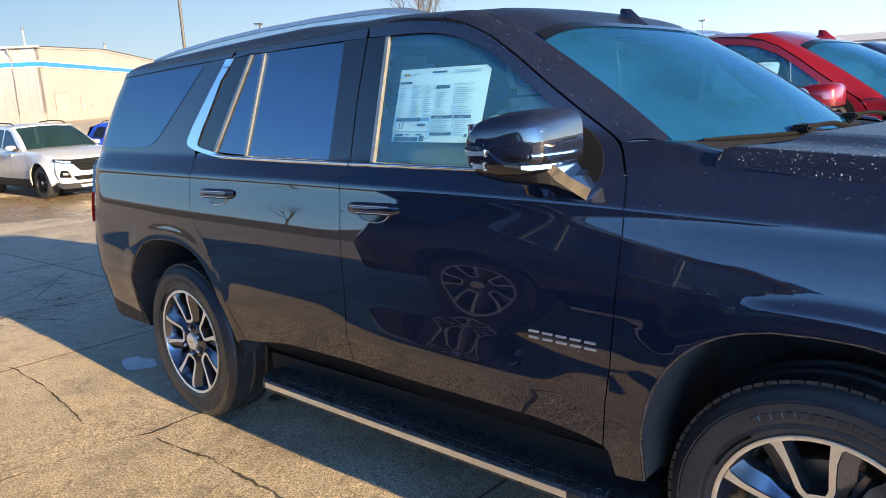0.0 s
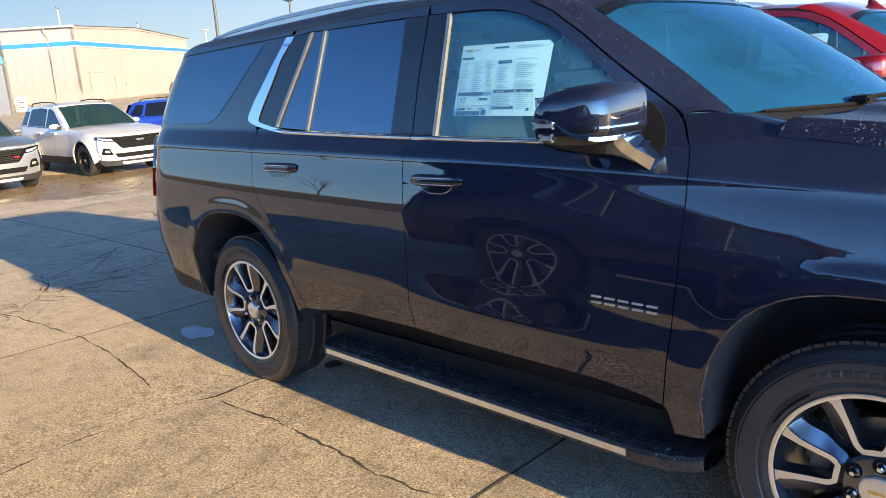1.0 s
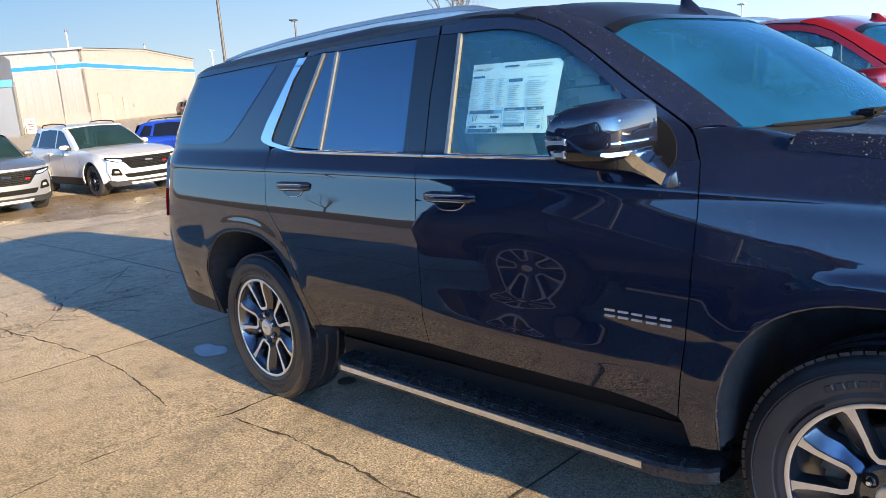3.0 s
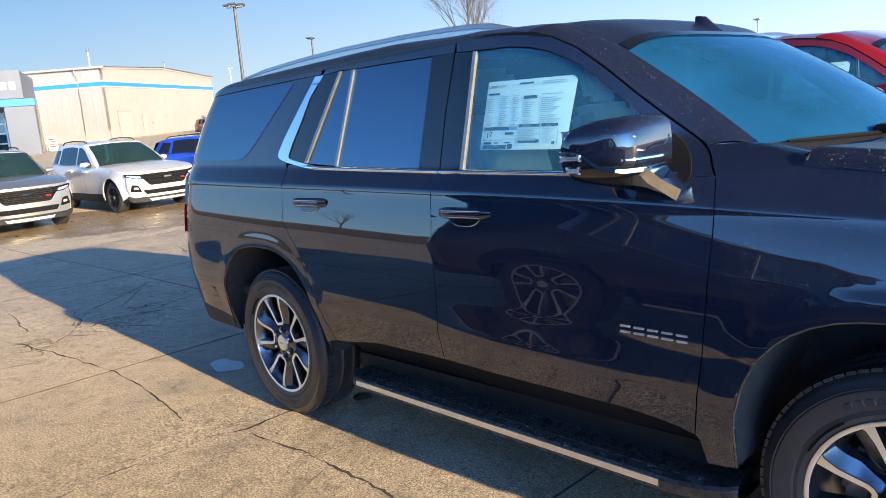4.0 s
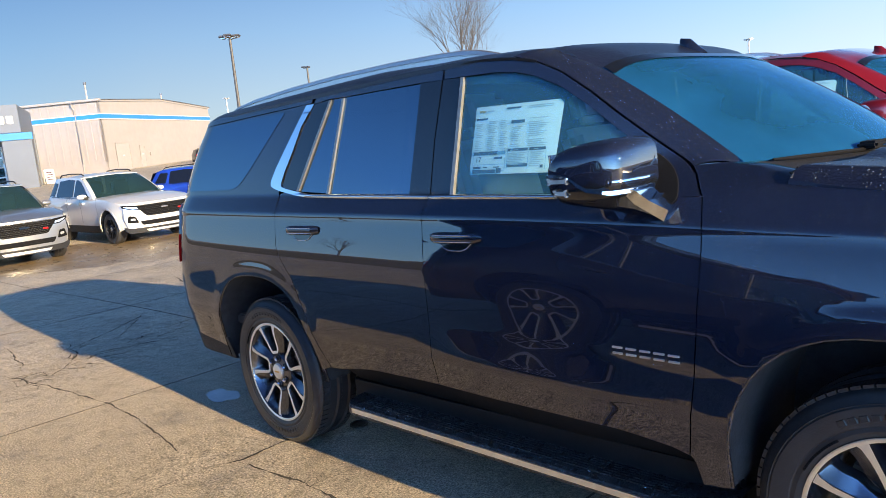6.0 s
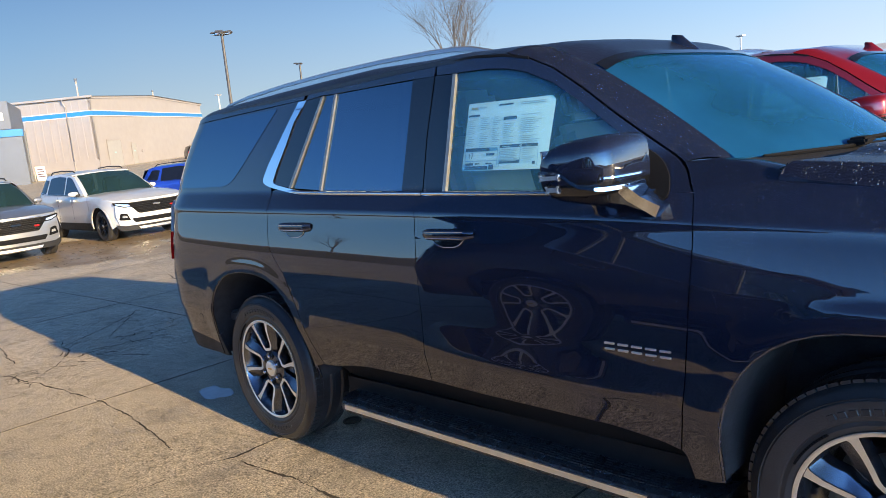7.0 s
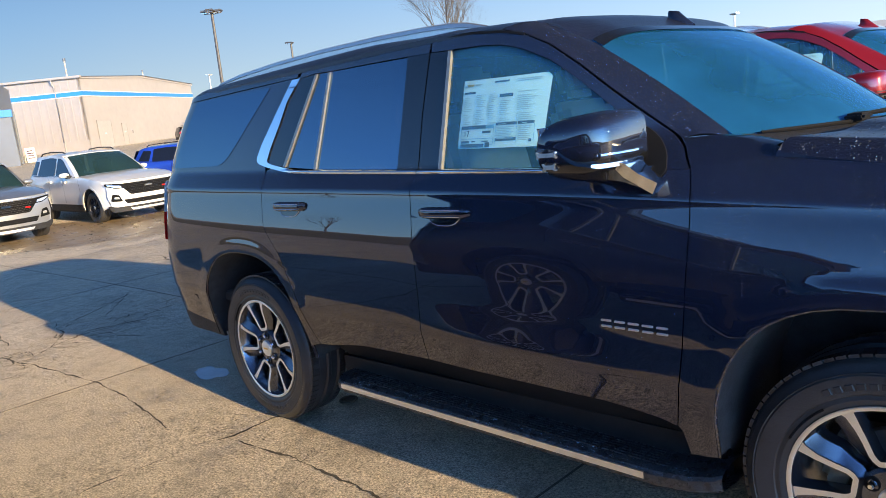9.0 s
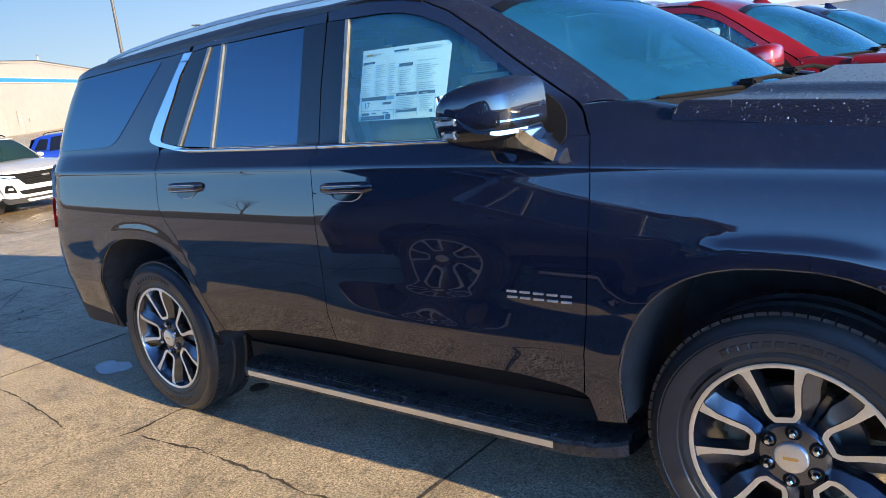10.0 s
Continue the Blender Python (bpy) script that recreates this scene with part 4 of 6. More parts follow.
        make_wheel("wheel", r, 0.055, s, 0.995, 0.415, 0, near=True, turn=-1 if s < 0 else 20)
        make_wheel("wheel", r, 3.083, s, 0.960, 0.394, steer, near=True, turn=1)
    # roof
    edge = [(x, half_width(min(x, 2.0), 1.845) + 0.004) for x in (-0.90, -0.80, -0.6, -0.3, 0.2, 0.7, 1.2, 1.5, 1.70, 1.80)]
    front = [(1.93, 0.72), (2.02, 0.70), (2.095, 0.672), (2.115, 0.45), (2.135, 0.2)]
    half = edge + front
    poly = half + [(x, -y) for x, y in reversed(half)] + [(-0.98, -0.45), (-1.0, 0.0), (-0.98, 0.45)]
    panel("roof", poly, roof, DEWPAINT if hero else paint, r, (0, 0, -1), 0.06 if hero else 0.12, 0.02)
    panel("spoiler", [(-1.06, -0.56), (-0.98, -0.63), (-0.80, -0.70), (-0.80, 0.70), (-0.98, 0.63), (-1.06, 0.56)], lambda x, y: (x, y, roof(max(x, -0.85), y)[2] + 0.002 - 0.16 * max(0, -0.85 - x)), paint, r, (0, 0, -1), 0.06, 0.045)
    # windscreen
    panel("windscreen", [(-1, 0), (1, 0), (1, 1), (-1, 1)], screen, DEWY, r, (-0.5, 0, -0.8), 0.08, 0.006, "dew-covered bluish windscreen", sharp=60)
    frit = [[screen(u, 1 - (1 - v) * (1 + 0.5 * u ** 4)) for u in [i / 12 - 1 for i in range(25)]] for v in (0.945, 0.965, 0.985, 1.0)]
    loft("windscreen_band", [[Vector(p) + Vector((0.003, 0, 0.004)) for p in row] for row in frit], GLOSSBLACK, r, "dark band along the top of the glass")
    # bonnet
    def bonnet(x, y):
        k = abs(y) / 0.93
        z = lerp(x, (2.6, 2.82, 2.88, 3.1, 3.3, 3.6, 3.95, 4.1), (1.378, 1.370, 1.364, 1.345, 1.325, 1.285, 1.223, 1.19))
        z += 0.022 * smooth01((0.64 - abs(y)) / 0.12)
        z -= 0.062 * smooth01((k - 0.89) / 0.095) ** 1.5
        return (x, y, z)

    bx = (2.79, 2.84, 3.1, 3.4, 3.7, 3.95)
    by = [half_width(x, lerp(x, (2.8, 3.1, 3.3, 3.6, 3.95), (1.322, 1.294, 1.272, 1.232, 1.17))) - 0.001 for x in bx]
    sidepts = list(zip(bx, by))
    back = [(2.80 + 0.18 * (1 - (y / 0.9) ** 2), y) for y in (-0.7, -0.45, 0, 0.45, 0.7)]
    poly = [(x, -y) for x, y in sidepts] + [(4.08, -0.5), (4.12, 0), (4.08, 0.5)] + [(x, y) for x, y in reversed(sidepts)] + back[::-1]
    panel("bonnet", poly, bonnet, DEWPAINT if hero else paint, r, (0, 0, -1), 0.04 if hero else 0.08, 0.04)
    rows = [[(screen(u, 0)[0] + d, screen(u, 0)[1], screen(u, 0)[2] + dz) for u in [i / 10 - 1 for i in range(21)]] for d, dz in ((-0.03, 0.004), (0.03, -0.012), (0.12, -0.030), (0.26, -0.05))]
    loft("cowl", rows, PLASTIC, r, "black plastic cowl under the windscreen")
    for y0, y1, lift in ((-0.66, -0.04, 0.0), (0.02, 0.62, 0.0)):
        wp = new("wiper")
        wp.parent = r
        pts = []
        for i in range(9):
            u = (y0 + (y1 - y0) * i / 8) / 0.725
            p = Vector(screen(max(-0.98, min(0.98, u)), -0.035 + 0.012 * math.sin(i / 8 * math.pi)))
            pts.append(p + Vector((0.0, 0, 0.014)))
        part("blade", tube(pts, [0.004] + [0.007] * 7 + [0.004], 6), LETTER, wp, "slim black wiper blade")
        c = pts[5]
        part("arm", tube([c + Vector((0.0, 0, 0.018)), c + Vector((0.05, 0.12, 0.02)), c + Vector((0.13, 0.24, -0.015))], [0.007, 0.009, 0.014], 6), LETTER, wp)
        part("pivot", box(c.x - 0.03, c.x + 0.03, c.y - 0.05, c.y + 0.05, c.z + 0.002, c.z + 0.026, 0.008), LETTER, wp)
    fin = [[(x, 0.12 + a * w, z) for a, z in ((-1, zb), (-0.6, zb + h * 0.6), (-0.25, zb + h), (0.25, zb + h), (0.6, zb + h * 0.6), (1, zb))] for x, w, zb, h in ((1.972, 0.006, 1.812, 0.056), (1.980, 0.022, 1.811, 0.064), (2.02, 0.026, 1.806, 0.061), (2.055, 0.022, 1.798, 0.034), (2.090, 0.008, 1.786, 0.016))]
    loft("antenna_fin", fin, paint, r, closed=True, sharp=60)
    # front and rear ends
    def nose(y, z):
        k = min(1.0, abs(y) / 1.0)
        return (4.20 - 0.22 * k ** 3 - 0.10 * max(0.0, z - 0.8), y, z)

    panel("front_bumper", [(-0.74, 0.42), (0.74, 0.42), (0.80, 0.75), (-0.80, 0.75)], nose, paint, r, (-1, 0, 0), 0.1, 0.03)
    panel("grille", [(-0.70, 0.76), (0.70, 0.76), (0.70, 1.06), (-0.70, 1.06)], nose, PLASTIC, r, (-1, 0, 0), 0.1, 0.03)
    for k in range(4):
        part("grille_bar", box(4.05, 4.19 - 0.03 * k, -0.68, 0.68, 0.80 + 0.07 * k, 0.822 + 0.07 * k, 0.006), CHROME, r)
    panel("bonnet_front", [(-0.76, 1.065), (0.76, 1.065), (0.72, 1.20), (-0.72, 1.20)], nose, paint, r, (-1, 0, 0), 0.1, 0.03)
    for a in (-1, 1):
        panel("headlamp", [(a * 0.72, 0.80), (a * 0.80, 0.80), (a * 0.80, 1.10), (a * 0.72, 1.10)], nose, LAMP, r, (-1, 0, 0), 0.1, 0.03)
    tail = lambda y, z: (-1.105 + lean(z) - 0.02 + 0.05 * (abs(y) / 0.8) ** 3, y, z)
    panel("tailgate", [(-0.74, 0.62), (0.74, 0.62), (0.72, 1.42), (-0.72, 1.42)], tail, paint, r, (1, 0, 0), 0.1, 0.03)
    panel("tailgate_window", [(-0.71, 1.43), (0.71, 1.43), (0.66, 1.78), (-0.66, 1.78)], tail, GLOSSBLACK, r, (1, 0, 0), 0.1, 0.01)
    panel("rear_bumper", [(-0.74, 0.42), (0.74, 0.42), (0.74, 0.61), (-0.74, 0.61)], tail, PLASTIC, r, (1, 0, 0), 0.1, 0.05)
    part("underbody", box(-0.85, 4.0, -0.52, 0.52, 0.26, 0.46, 0.03), LINER, r)
    part("underbody", box(-1.0, -0.47, -0.90, 0.90, 0.43, 0.60, 0.02), LINER, r)
    # unseen low box, added to keep sun off the ground beneath the body
    part("air_dam", box(3.62, 4.02, -0.86, 0.86, 0.19, 0.50, 0.04), PLASTIC, r)
    part("underbody", box(0.58, 2.60, -0.86, 0.86, 0.25, 0.44, 0.02), ROCKER, r)
    # cabin
    part("cabin_floor", box(-0.6, 2.5, -0.9, 0.9, 0.62, 0.68, 0.01), CABIN, r)
    # full-width partitions, added to stop sun and sight through the cabin
    for xb in (1.18, -0.52):
        zs = [0.68 + 1.12 * k / 14 for k in range(15)]
        panel("cabin_back", [(half_width(xb, z) - 0.035, z) for z in zs] + [(0.035 - half_width(xb, z), z) for z in reversed(zs)], lambda u, v: (xb, u, v), CABIN, r, (1, 0, 0), 0.25, 0.03)
    part("dashboard", box(2.20, 2.72, -0.74, 0.74, 1.05, 1.28, 0.06), CABIN, r)
    part("headliner", box(0.2, 1.9, -0.72, 0.72, 1.808, 1.822, 0.004), CABIN, r)
    for y in (-0.42, 0.42):
        st = new("front_seat")
        st.parent = r
        part("cushion", box(1.45, 1.98, y - 0.26, y + 0.26, 0.85, 1.0, 0.05), SEAT, st, "pale leather cushion")
        part("backrest", box(-0.07, 0.07, -0.25, 0.25, 0.0, 0.62, 0.05, pose(1.42, y, 0.94, 0, -14, 0)), SEAT, st, "pale leather backrest")
        part("headrest", box(-0.05, 0.05, -0.14, 0.14, 0.0, 0.19, 0.04, pose(1.28, y, 1.56, 0, -10, 0)), SEAT, st, "pale leather headrest")
    part("rear_view_mirror", box(2.16, 2.18, -0.12, 0.12, 1.62, 1.69, 0.008), LETTER, r)
    # papers on the glass
    fd = [c for c in r.children if c.name.startswith("front_door")][0]
    at = lambda u, v: (u - 0.060 - 0.03 * (1.66 - v), v + 0.045 * (v - 1.45))
    lay = lambda off: (lambda u, v: (at(u, v)[0], -(half_width(*at(u, v)) - 0.013 + off), at(u, v)[1]))
    st = new("window_sticker")
    st.parent = r
    st["label"] = "pale printed price sheet behind the door glass"
    panel("sheet", [(1.672, 1.414), (2.035, 1.402), (2.060, 1.420), (2.078, 1.628), (2.062, 1.642), (1.684, 1.654)], lay(0.0), PAPER, st, (0, 1, 0), 0.06, 0.0006, "pale printed sheet")
    fy = lambda u, v: v - 0.031 * (u - 1.68)

    def bar(u0, u1, v0, v1, ink):
        panel("print_bar", [(u0, fy(u0, v0)), (u1, fy(u1, v0)), (u1, fy(u1, v1)), (u0, fy(u0, v1))], lay(0.0016), ink, st, (0, 1, 0), 0.2, 0.0)
    bar(1.702, 1.735, 1.632, 1.640, GOLD), bar(1.742, 1.775, 1.634, 1.639, INKPALE), bar(1.835, 1.90, 1.637, 1.643, INK)
    for v in (1.640, 1.634):
        bar(1.935, 2.04, v, v + 0.003, INKPALE)
    bar(1.69, 1.745, 1.606, 1.613, INK), bar(1.86, 1.92, 1.586, 1.597, INK)
    if hero:
        for c, (u0, u1) in enumerate(((1.692, 1.730), (1.752, 1.80), (1.812, 1.85), (1.864, 1.915), (1.94, 2.03))):
            for k in range(17):
                v = 1.598 - 0.0066 * k
                if c == 3 and v > 1.578 or (k * 7 + c * 5) % 9 == 0:
                    continue
                bar(u0, u0 + (u1 - u0) * (0.55 + 0.45 * ((k * 37 + c * 17) % 10) / 10), v, v + 0.0024, INKPALE)
    bar(1.686, 1.805, 1.482, 1.494, INK), bar(1.805, 1.842, 1.482, 1.494, INKBLUE), bar(1.852, 1.945, 1.490, 1.500, INK), bar(1.95, 2.02, 1.490, 1.500, INK)
    for u in (1.686, 1.842, 1.852, 1.945, 2.02):
        bar(u, u + 0.0016, 1.425, 1.49, INKBLUE)
    for v in (1.425, 1.447):
        bar(1.686, 1.843, v, v + 0.0016, INKBLUE)
    if hero:
        for k in range(8):
            bar(1.856, 1.935 - 0.006 * (k % 3), 1.482 - 0.0055 * k, 1.4842 - 0.0055 * k, INKPALE)
            bar(1.955, 2.012 - 0.007 * (k % 4), 1.482 - 0.0065 * k, 1.4842 - 0.0065 * k, INKPALE)
    bar(1.79, 1.83, 1.466, 1.474, INK), bar(1.69, 1.728, 1.433, 1.441, INK), bar(1.74, 1.76, 1.436, 1.440, INK), bar(1.79, 1.82, 1.436, 1.440, INK)
    bar(1.686, 1.80, 1.417, 1.430, INK), bar(1.806, 1.828, 1.417, 1.434, INK), bar(1.852, 1.945, 1.436, 1.447, INK), bar(2.0, 2.012, 1.43, 1.44, INK)
    if hero:
        tx = bpy.data.curves.new("figure", "FONT")
        tx.body, tx.size, tx.extrude = "17", 0.030, 0.0003
        o = new("printed_figure", tx)
        tx.materials.append(INK)
        o.parent = st
        o.matrix_basis = pose(1.633, -(half_width(1.64, 1.46) - 0.013 + 0.003), 1.456, 90 - 14, 0, 2)
        o["label"] = "printed number on the sheet"
    tag = new("screen_tag")
    tag.parent = r
    rows = [[Vector(screen(u, v)) - Vector((0.01, 0, 0.014)) for u in (0.30, 0.36, 0.42)] for v in (0.80, 0.88)]
    loft("tag_sheet", rows, PAPER, tag, "small pale tag inside the windscreen")
    return r


# ---- compact crossover ----
C_ARCH = ((0.0, 0.36, 0.44, 0.45), (2.725, 0.36, 0.44, 0.45))


def cross_w(x, z):
    y = 0.905
    if z > 1.02:
        y -= 0.36 * (z - 1.02)
    elif z > 0.80:
        y += 0.02 * (z - 0.80) / 0.22
    elif z < 0.55:
        y -= 0.10 * (0.55 - z)
    for cx, cz, a, b in C_ARCH:
        rho = math.hypot((x - cx) / a, max(0.0, z - cz) / b)
        y += 0.022 * smooth01((1.35 - rho) / 0.2) * smooth01((0.98 - z) / 0.1)
    tilt = 0.12 * max(0.0, z - 0.75)
    if x > 2.95 - tilt:
        u = min(1.0, (x - 2.95 + tilt) / 0.66)
        y -= 0.34 * (1 - math.sqrt(max(0.0, 1 - u * u)))
    lean_b = 0.45 * max(0.0, z - 1.0)
    if x < -0.45 + lean_b:
        u = min(1.0, (-0.45 + lean_b - x) / 0.52)
        y -= 0.28 * (1 - math.sqrt(max(0.0, 1 - u * u)))
    return y


def crossover(name, m, label, paint, group, bright=BLACKALLOY, dark=BLACKALLOY, grille=True):
    r = root(name, m, label, "car", group)

    def arch(k):
        cx, cz, a, b = C_ARCH[k]
        return [(cx - a, 0.30)] + [(cx - a * math.cos(t * math.pi / 16), cz + b * math.sin(t * math.pi / 16)) for t in range(17)] + [(cx + a, 0.30)]

    hood = lambda x: lerp(x, (2.0, 2.6, 3.1, 3.4, 3.62), (1.075, 1.048, 0.990, 0.935, 0.885))
    for s in (-1, 1):
        side = lambda off, s=s: (lambda x, z: (x, s * (cross_w(x, z) + off), z))
        P = lambda nm, poly, mt, off=0.0, depth=0.015, label="", par=r, st=0.08, s=s: panel(nm, poly, side(off, s), mt, par, (0, -s, 0), st, depth, label, s > 0)
        body = [(-0.93, 0.42)] + arch(0) + [(0.45, 0.42), (2.27, 0.42)] + arch(1) + [(3.42, 0.40), (3.445, 0.62), (3.44, 0.80), (3.42, 0.915)] + [(x, hood(x) - 0.004) for x in (3.3, 3.0, 2.6, 2.25)] + [(1.95, 1.07), (0.6, 1.075), (-0.3, 1.10), (-0.78, 1.14), (-0.94, 1.0), (-0.96, 0.7)]
        P("body_side", body, paint)
        for x in (0.52, 1.32, 2.18):
            P("door_gap", [(x, 0.46), (x + 0.008, 0.46), (x + 0.018, 1.06), (x + 0.010, 1.06)], LETTER, 0.0015, 0.0)
        P("sill_cladding", [(0.46, 0.27), (2.26, 0.27), (2.26, 0.43), (0.46, 0.43)], PLASTIC, 0.006)
        for k in (0, 1):
            cx, cz, a, b = C_ARCH[k]
            ring = [(cx - a * 1.0 * math.cos(t * math.pi / 16), cz + b * math.sin(t * math.pi / 16)) for t in range(17)]
            ring += [(cx + a * 1.10 * math.cos(t * math.pi / 16), cz + b * 1.10 * math.sin(t * math.pi / 16)) for t in range(17)]
            P("arch_trim", ring, paint, 0.008)
            ln = [(cx - a * math.cos(t * math.pi / 12), cz + b * math.sin(t * math.pi / 12)) for t in range(13)]
            loft("wheel_liner", [[(x, s * y, z) for x, z in ln] for y in (0.88, 0.5)], LINER, r)
        top = [(-0.80, 1.145), (-0.30, 1.104), (0.6, 1.079), (1.95, 1.074), (2.02, 1.10), (1.30, 1.515), (1.05, 1.575), (0.5, 1.60), (-0.35, 1.575), (-0.58, 1.52)]
        P("greenhouse", top, paint)
        for nm, pane in (("quarter_window", [(-0.60, 1.175), (-0.22, 1.145), (-0.14, 1.47), (-0.42, 1.485)]), ("rear_window", [(-0.12, 1.135), (0.88, 1.12), (0.84, 1.53), (0.45, 1.55), (-0.06, 1.52)]), ("front_window", [(0.94, 1.12), (1.78, 1.115), (1.22, 1.47), (1.04, 1.525), (0.91, 1.53)])):
            P(nm, rnd(pane, 0.04), GLOSSBLACK, 0.005, 0.004, "dark side glass")
        P("window_trim", [(-0.62, 1.155), (-0.3, 1.125), (0.6, 1.10), (1.85, 1.095), (1.85, 1.108), (0.6, 1.113), (-0.3, 1.138), (-0.62, 1.170)], GLOSSBLACK, 0.008, 0.004)
        for x0 in (0.58, 1.40):
            part("door_handle", box(x0, x0 + 0.17, s * 0.925, s * 0.955, 0.955, 0.985, 0.008), paint, r)
        mm = new("door_mirror")
        mm.parent = r
        rows = []
        for t, k in ((0.0, 0.02), (0.0, 0.55), (0.08, 0.80), (0.3, 1.0), (0.6, 0.98), (0.85, 0.80), (0.97, 0.5), (1.0, 0.02)):
            rows.append([(1.735 - 0.05 * t + 0.062 * k * math.cos(a * math.tau / 12), s * (0.905 + 0.20 * t), 1.135 + 0.058 * k * math.sin(a * math.tau / 12)) for a in range(12)])
        loft("mirror_cap", rows, paint, mm, "painted mirror housing", closed=True, sharp=70)
        part("mirror_foot", box(1.70, 1.79, s * 0.85, s * 0.96, 1.068, 1.115, 0.012), PLASTIC, mm)
        part("roof_rail", tube([(-0.35, s * 0.60, 1.60), (-0.25, s * 0.60, 1.655), (0.3, s * 0.60, 1.685), (0.95, s * 0.60, 1.665), (1.06, s * 0.60, 1.625)], 0.016, 6), PLASTIC, r, "black roof rail")
        for x in (0.0, 2.725):
            w = make_wheel("wheel", r, x, s, 0.89, 0.362, 0, bright, dark, near=False)
            w.scale = (0.88, 0.88, 0.88)
        hl = new("headlamp")
        hl.parent = r
        nose_s = lambda off: (lambda y, z: (cross_nose(y, z)[0] + off, y, nz(z)))
        panel("lamp_lens", rnd([(s * 0.58, 0.800), (s * 0.70, 0.805), (s * 0.84, 0.862), (s * 0.85, 0.882), (s * 0.60, 0.842)], 0.012), nose_s(0.024), LAMP, hl, (-1, 0, 0), 0.05, 0.02, "clear slim headlamp lens")
        panel("lamp_bezel", rnd([(s * 0.50, 0.775), (s * 0.70, 0.785), (s * 0.87, 0.850), (s * 0.885, 0.912), (s * 0.52, 0.882)], 0.015), nose_s(0.016), LETTER, hl, (-1, 0, 0), 0.05, 0.01)
        panel("fog_bezel", rnd([(s * 0.60, 0.48), (s * 0.82, 0.50), (s * 0.78, 0.66), (s * 0.66, 0.64)], 0.03), nose_s(0.018), LETTER, hl, (-1, 0, 0), 0.05, 0.01, "black fog lamp pocket")
        panel("fog_lamp", rnd([(s * 0.66, 0.54), (s * 0.76, 0.55), (s * 0.75, 0.60), (s * 0.67, 0.595)], 0.02), nose_s(0.026), LAMP, hl, (-1, 0, 0), 0.05, 0.01)
        tl = [(-0.93, 0.90), (-0.70, 0.93), (-0.74, 1.05), (-0.86, 1.06)]
        P("tail_lamp", tl, REDLAMP, 0.012)

    panel("nose", [(-0.80, 0.36), (0.80, 0.36), (0.86, 0.60), (0.84, 0.90), (0.60, 0.925), (-0.60, 0.925), (-0.84, 0.90), (-0.86, 0.60)], cross_nose, paint, r, (-1, 0, 0), 0.08, 0.03)
    g = new("grille")
    g.parent = r
    at = lambda off: (lambda y, z: (cross_nose(y, z)[0] + off, y, nz(z)))
    panel("grille_opening", rnd([(-0.42, 0.62), (0.42, 0.62), (0.57, 0.80), (0.56, 0.895), (-0.56, 0.895), (-0.57, 0.80)], 0.04), at(0.014), LETTER, g, (-1, 0, 0), 0.05, 0.01, "black mesh grille")
    for k in range(2):
        z = 0.76 + 0.125 * k
        w = 0.52 + 0.03 * k
        rows = [[(cross_nose(y, z)[0] + dx, y, nz(z) + dz) for y in [w * (i / 6 - 1) for i in range(13)]] for dx, dz in ((0.014, 0.006), (0.026, 0.0), (0.014, -0.006))]
        loft("grille_bar", rows, SATIN if k else GLOSSBLACK, g)
    cell = bmesh.new()
    for k in range(7):
        for i in range(17):
            y, z = (i - 8 + 0.5 * (k % 2)) * 0.055, 0.645 + 0.035 * k
            if abs(y) < 0.40 + 0.12 * k / 6:
                x = cross_nose(y, z)[0]
                box(x + 0.012, x + 0.024, y - 0.016, y + 0.016, nz(z) - 0.006, nz(z) + 0.006, 0, None, cell)
    part("grille_mesh", cell, BLACKALLOY, g, smooth=False)["kind"] = "stuff"
    for k in range(5):
        z = 0.665 + 0.045 * k
        w = 0.40 + 0.13 * k / 4
        rows = [[(cross_nose(y, z)[0] + dx, y, nz(z) + dz) for y in [w * (i / 6 - 1) for i in range(13)]] for dx, dz in ((0.012, 0.004), (0.025, 0.001), (0.012, -0.004))]
        loft("grille_bar", rows, CHROME if k == 2 else GLOSSBLACK, g)
    part("badge", box(3.645, 3.695, -0.09, 0.09, 0.762, 0.798, 0.006), CHROME, g, "plain bright bar badge")
    if grille:
        part("side_badge", box(3.62, 3.672, 0.34, 0.43, 0.705, 0.735, 0.004), REDLAMP, g, "small red bar badge")
    panel("lower_intake", rnd([(-0.52, 0.42), (0.52, 0.42), (0.58, 0.52), (-0.58, 0.52)], 0.03), at(0.016), LETTER, r, (-1, 0, 0), 0.06, 0.01)
    for z in (0.455, 0.485):
        rows = [[(cross_nose(y, z)[0] + dx, y, nz(z) + dz) for y in [0.54 * (i / 6 - 1) for i in range(13)]] for dx, dz in ((0.016, 0.007), (0.028, 0.0), (0.016, -0.007))]
        loft("intake_bar", rows, CHROME, r)
    panel("chin", [(-0.78, 0.245), (0.78, 0.245), (0.85, 0.31), (0.87, 0.40), (0.70, 0.355), (-0.70, 0.355), (-0.87, 0.40), (-0.85, 0.31)], at(0.016), PLASTIC, r, (-1, 0, 0), 0.08, 0.03, "black lower bumper")
    panel("skid_plate", [(-0.42, 0.262), (0.42, 0.262), (0.46, 0.315), (-0.46, 0.315)], at(0.03), SATIN, r, (-1, 0, 0), 0.08, 0.01)
    bon = lambda x, y: (x, y, hood(x) + 0.035 * (1 - (abs(y) / 0.86) ** 4) + 0.008 * smooth01((0.55 - abs(y)) / 0.08) )
    edge = [(x, cross_w(x, hood(x)) - 0.002) for x in (2.05, 2.4, 2.8, 3.1, 3.3, 3.46)]
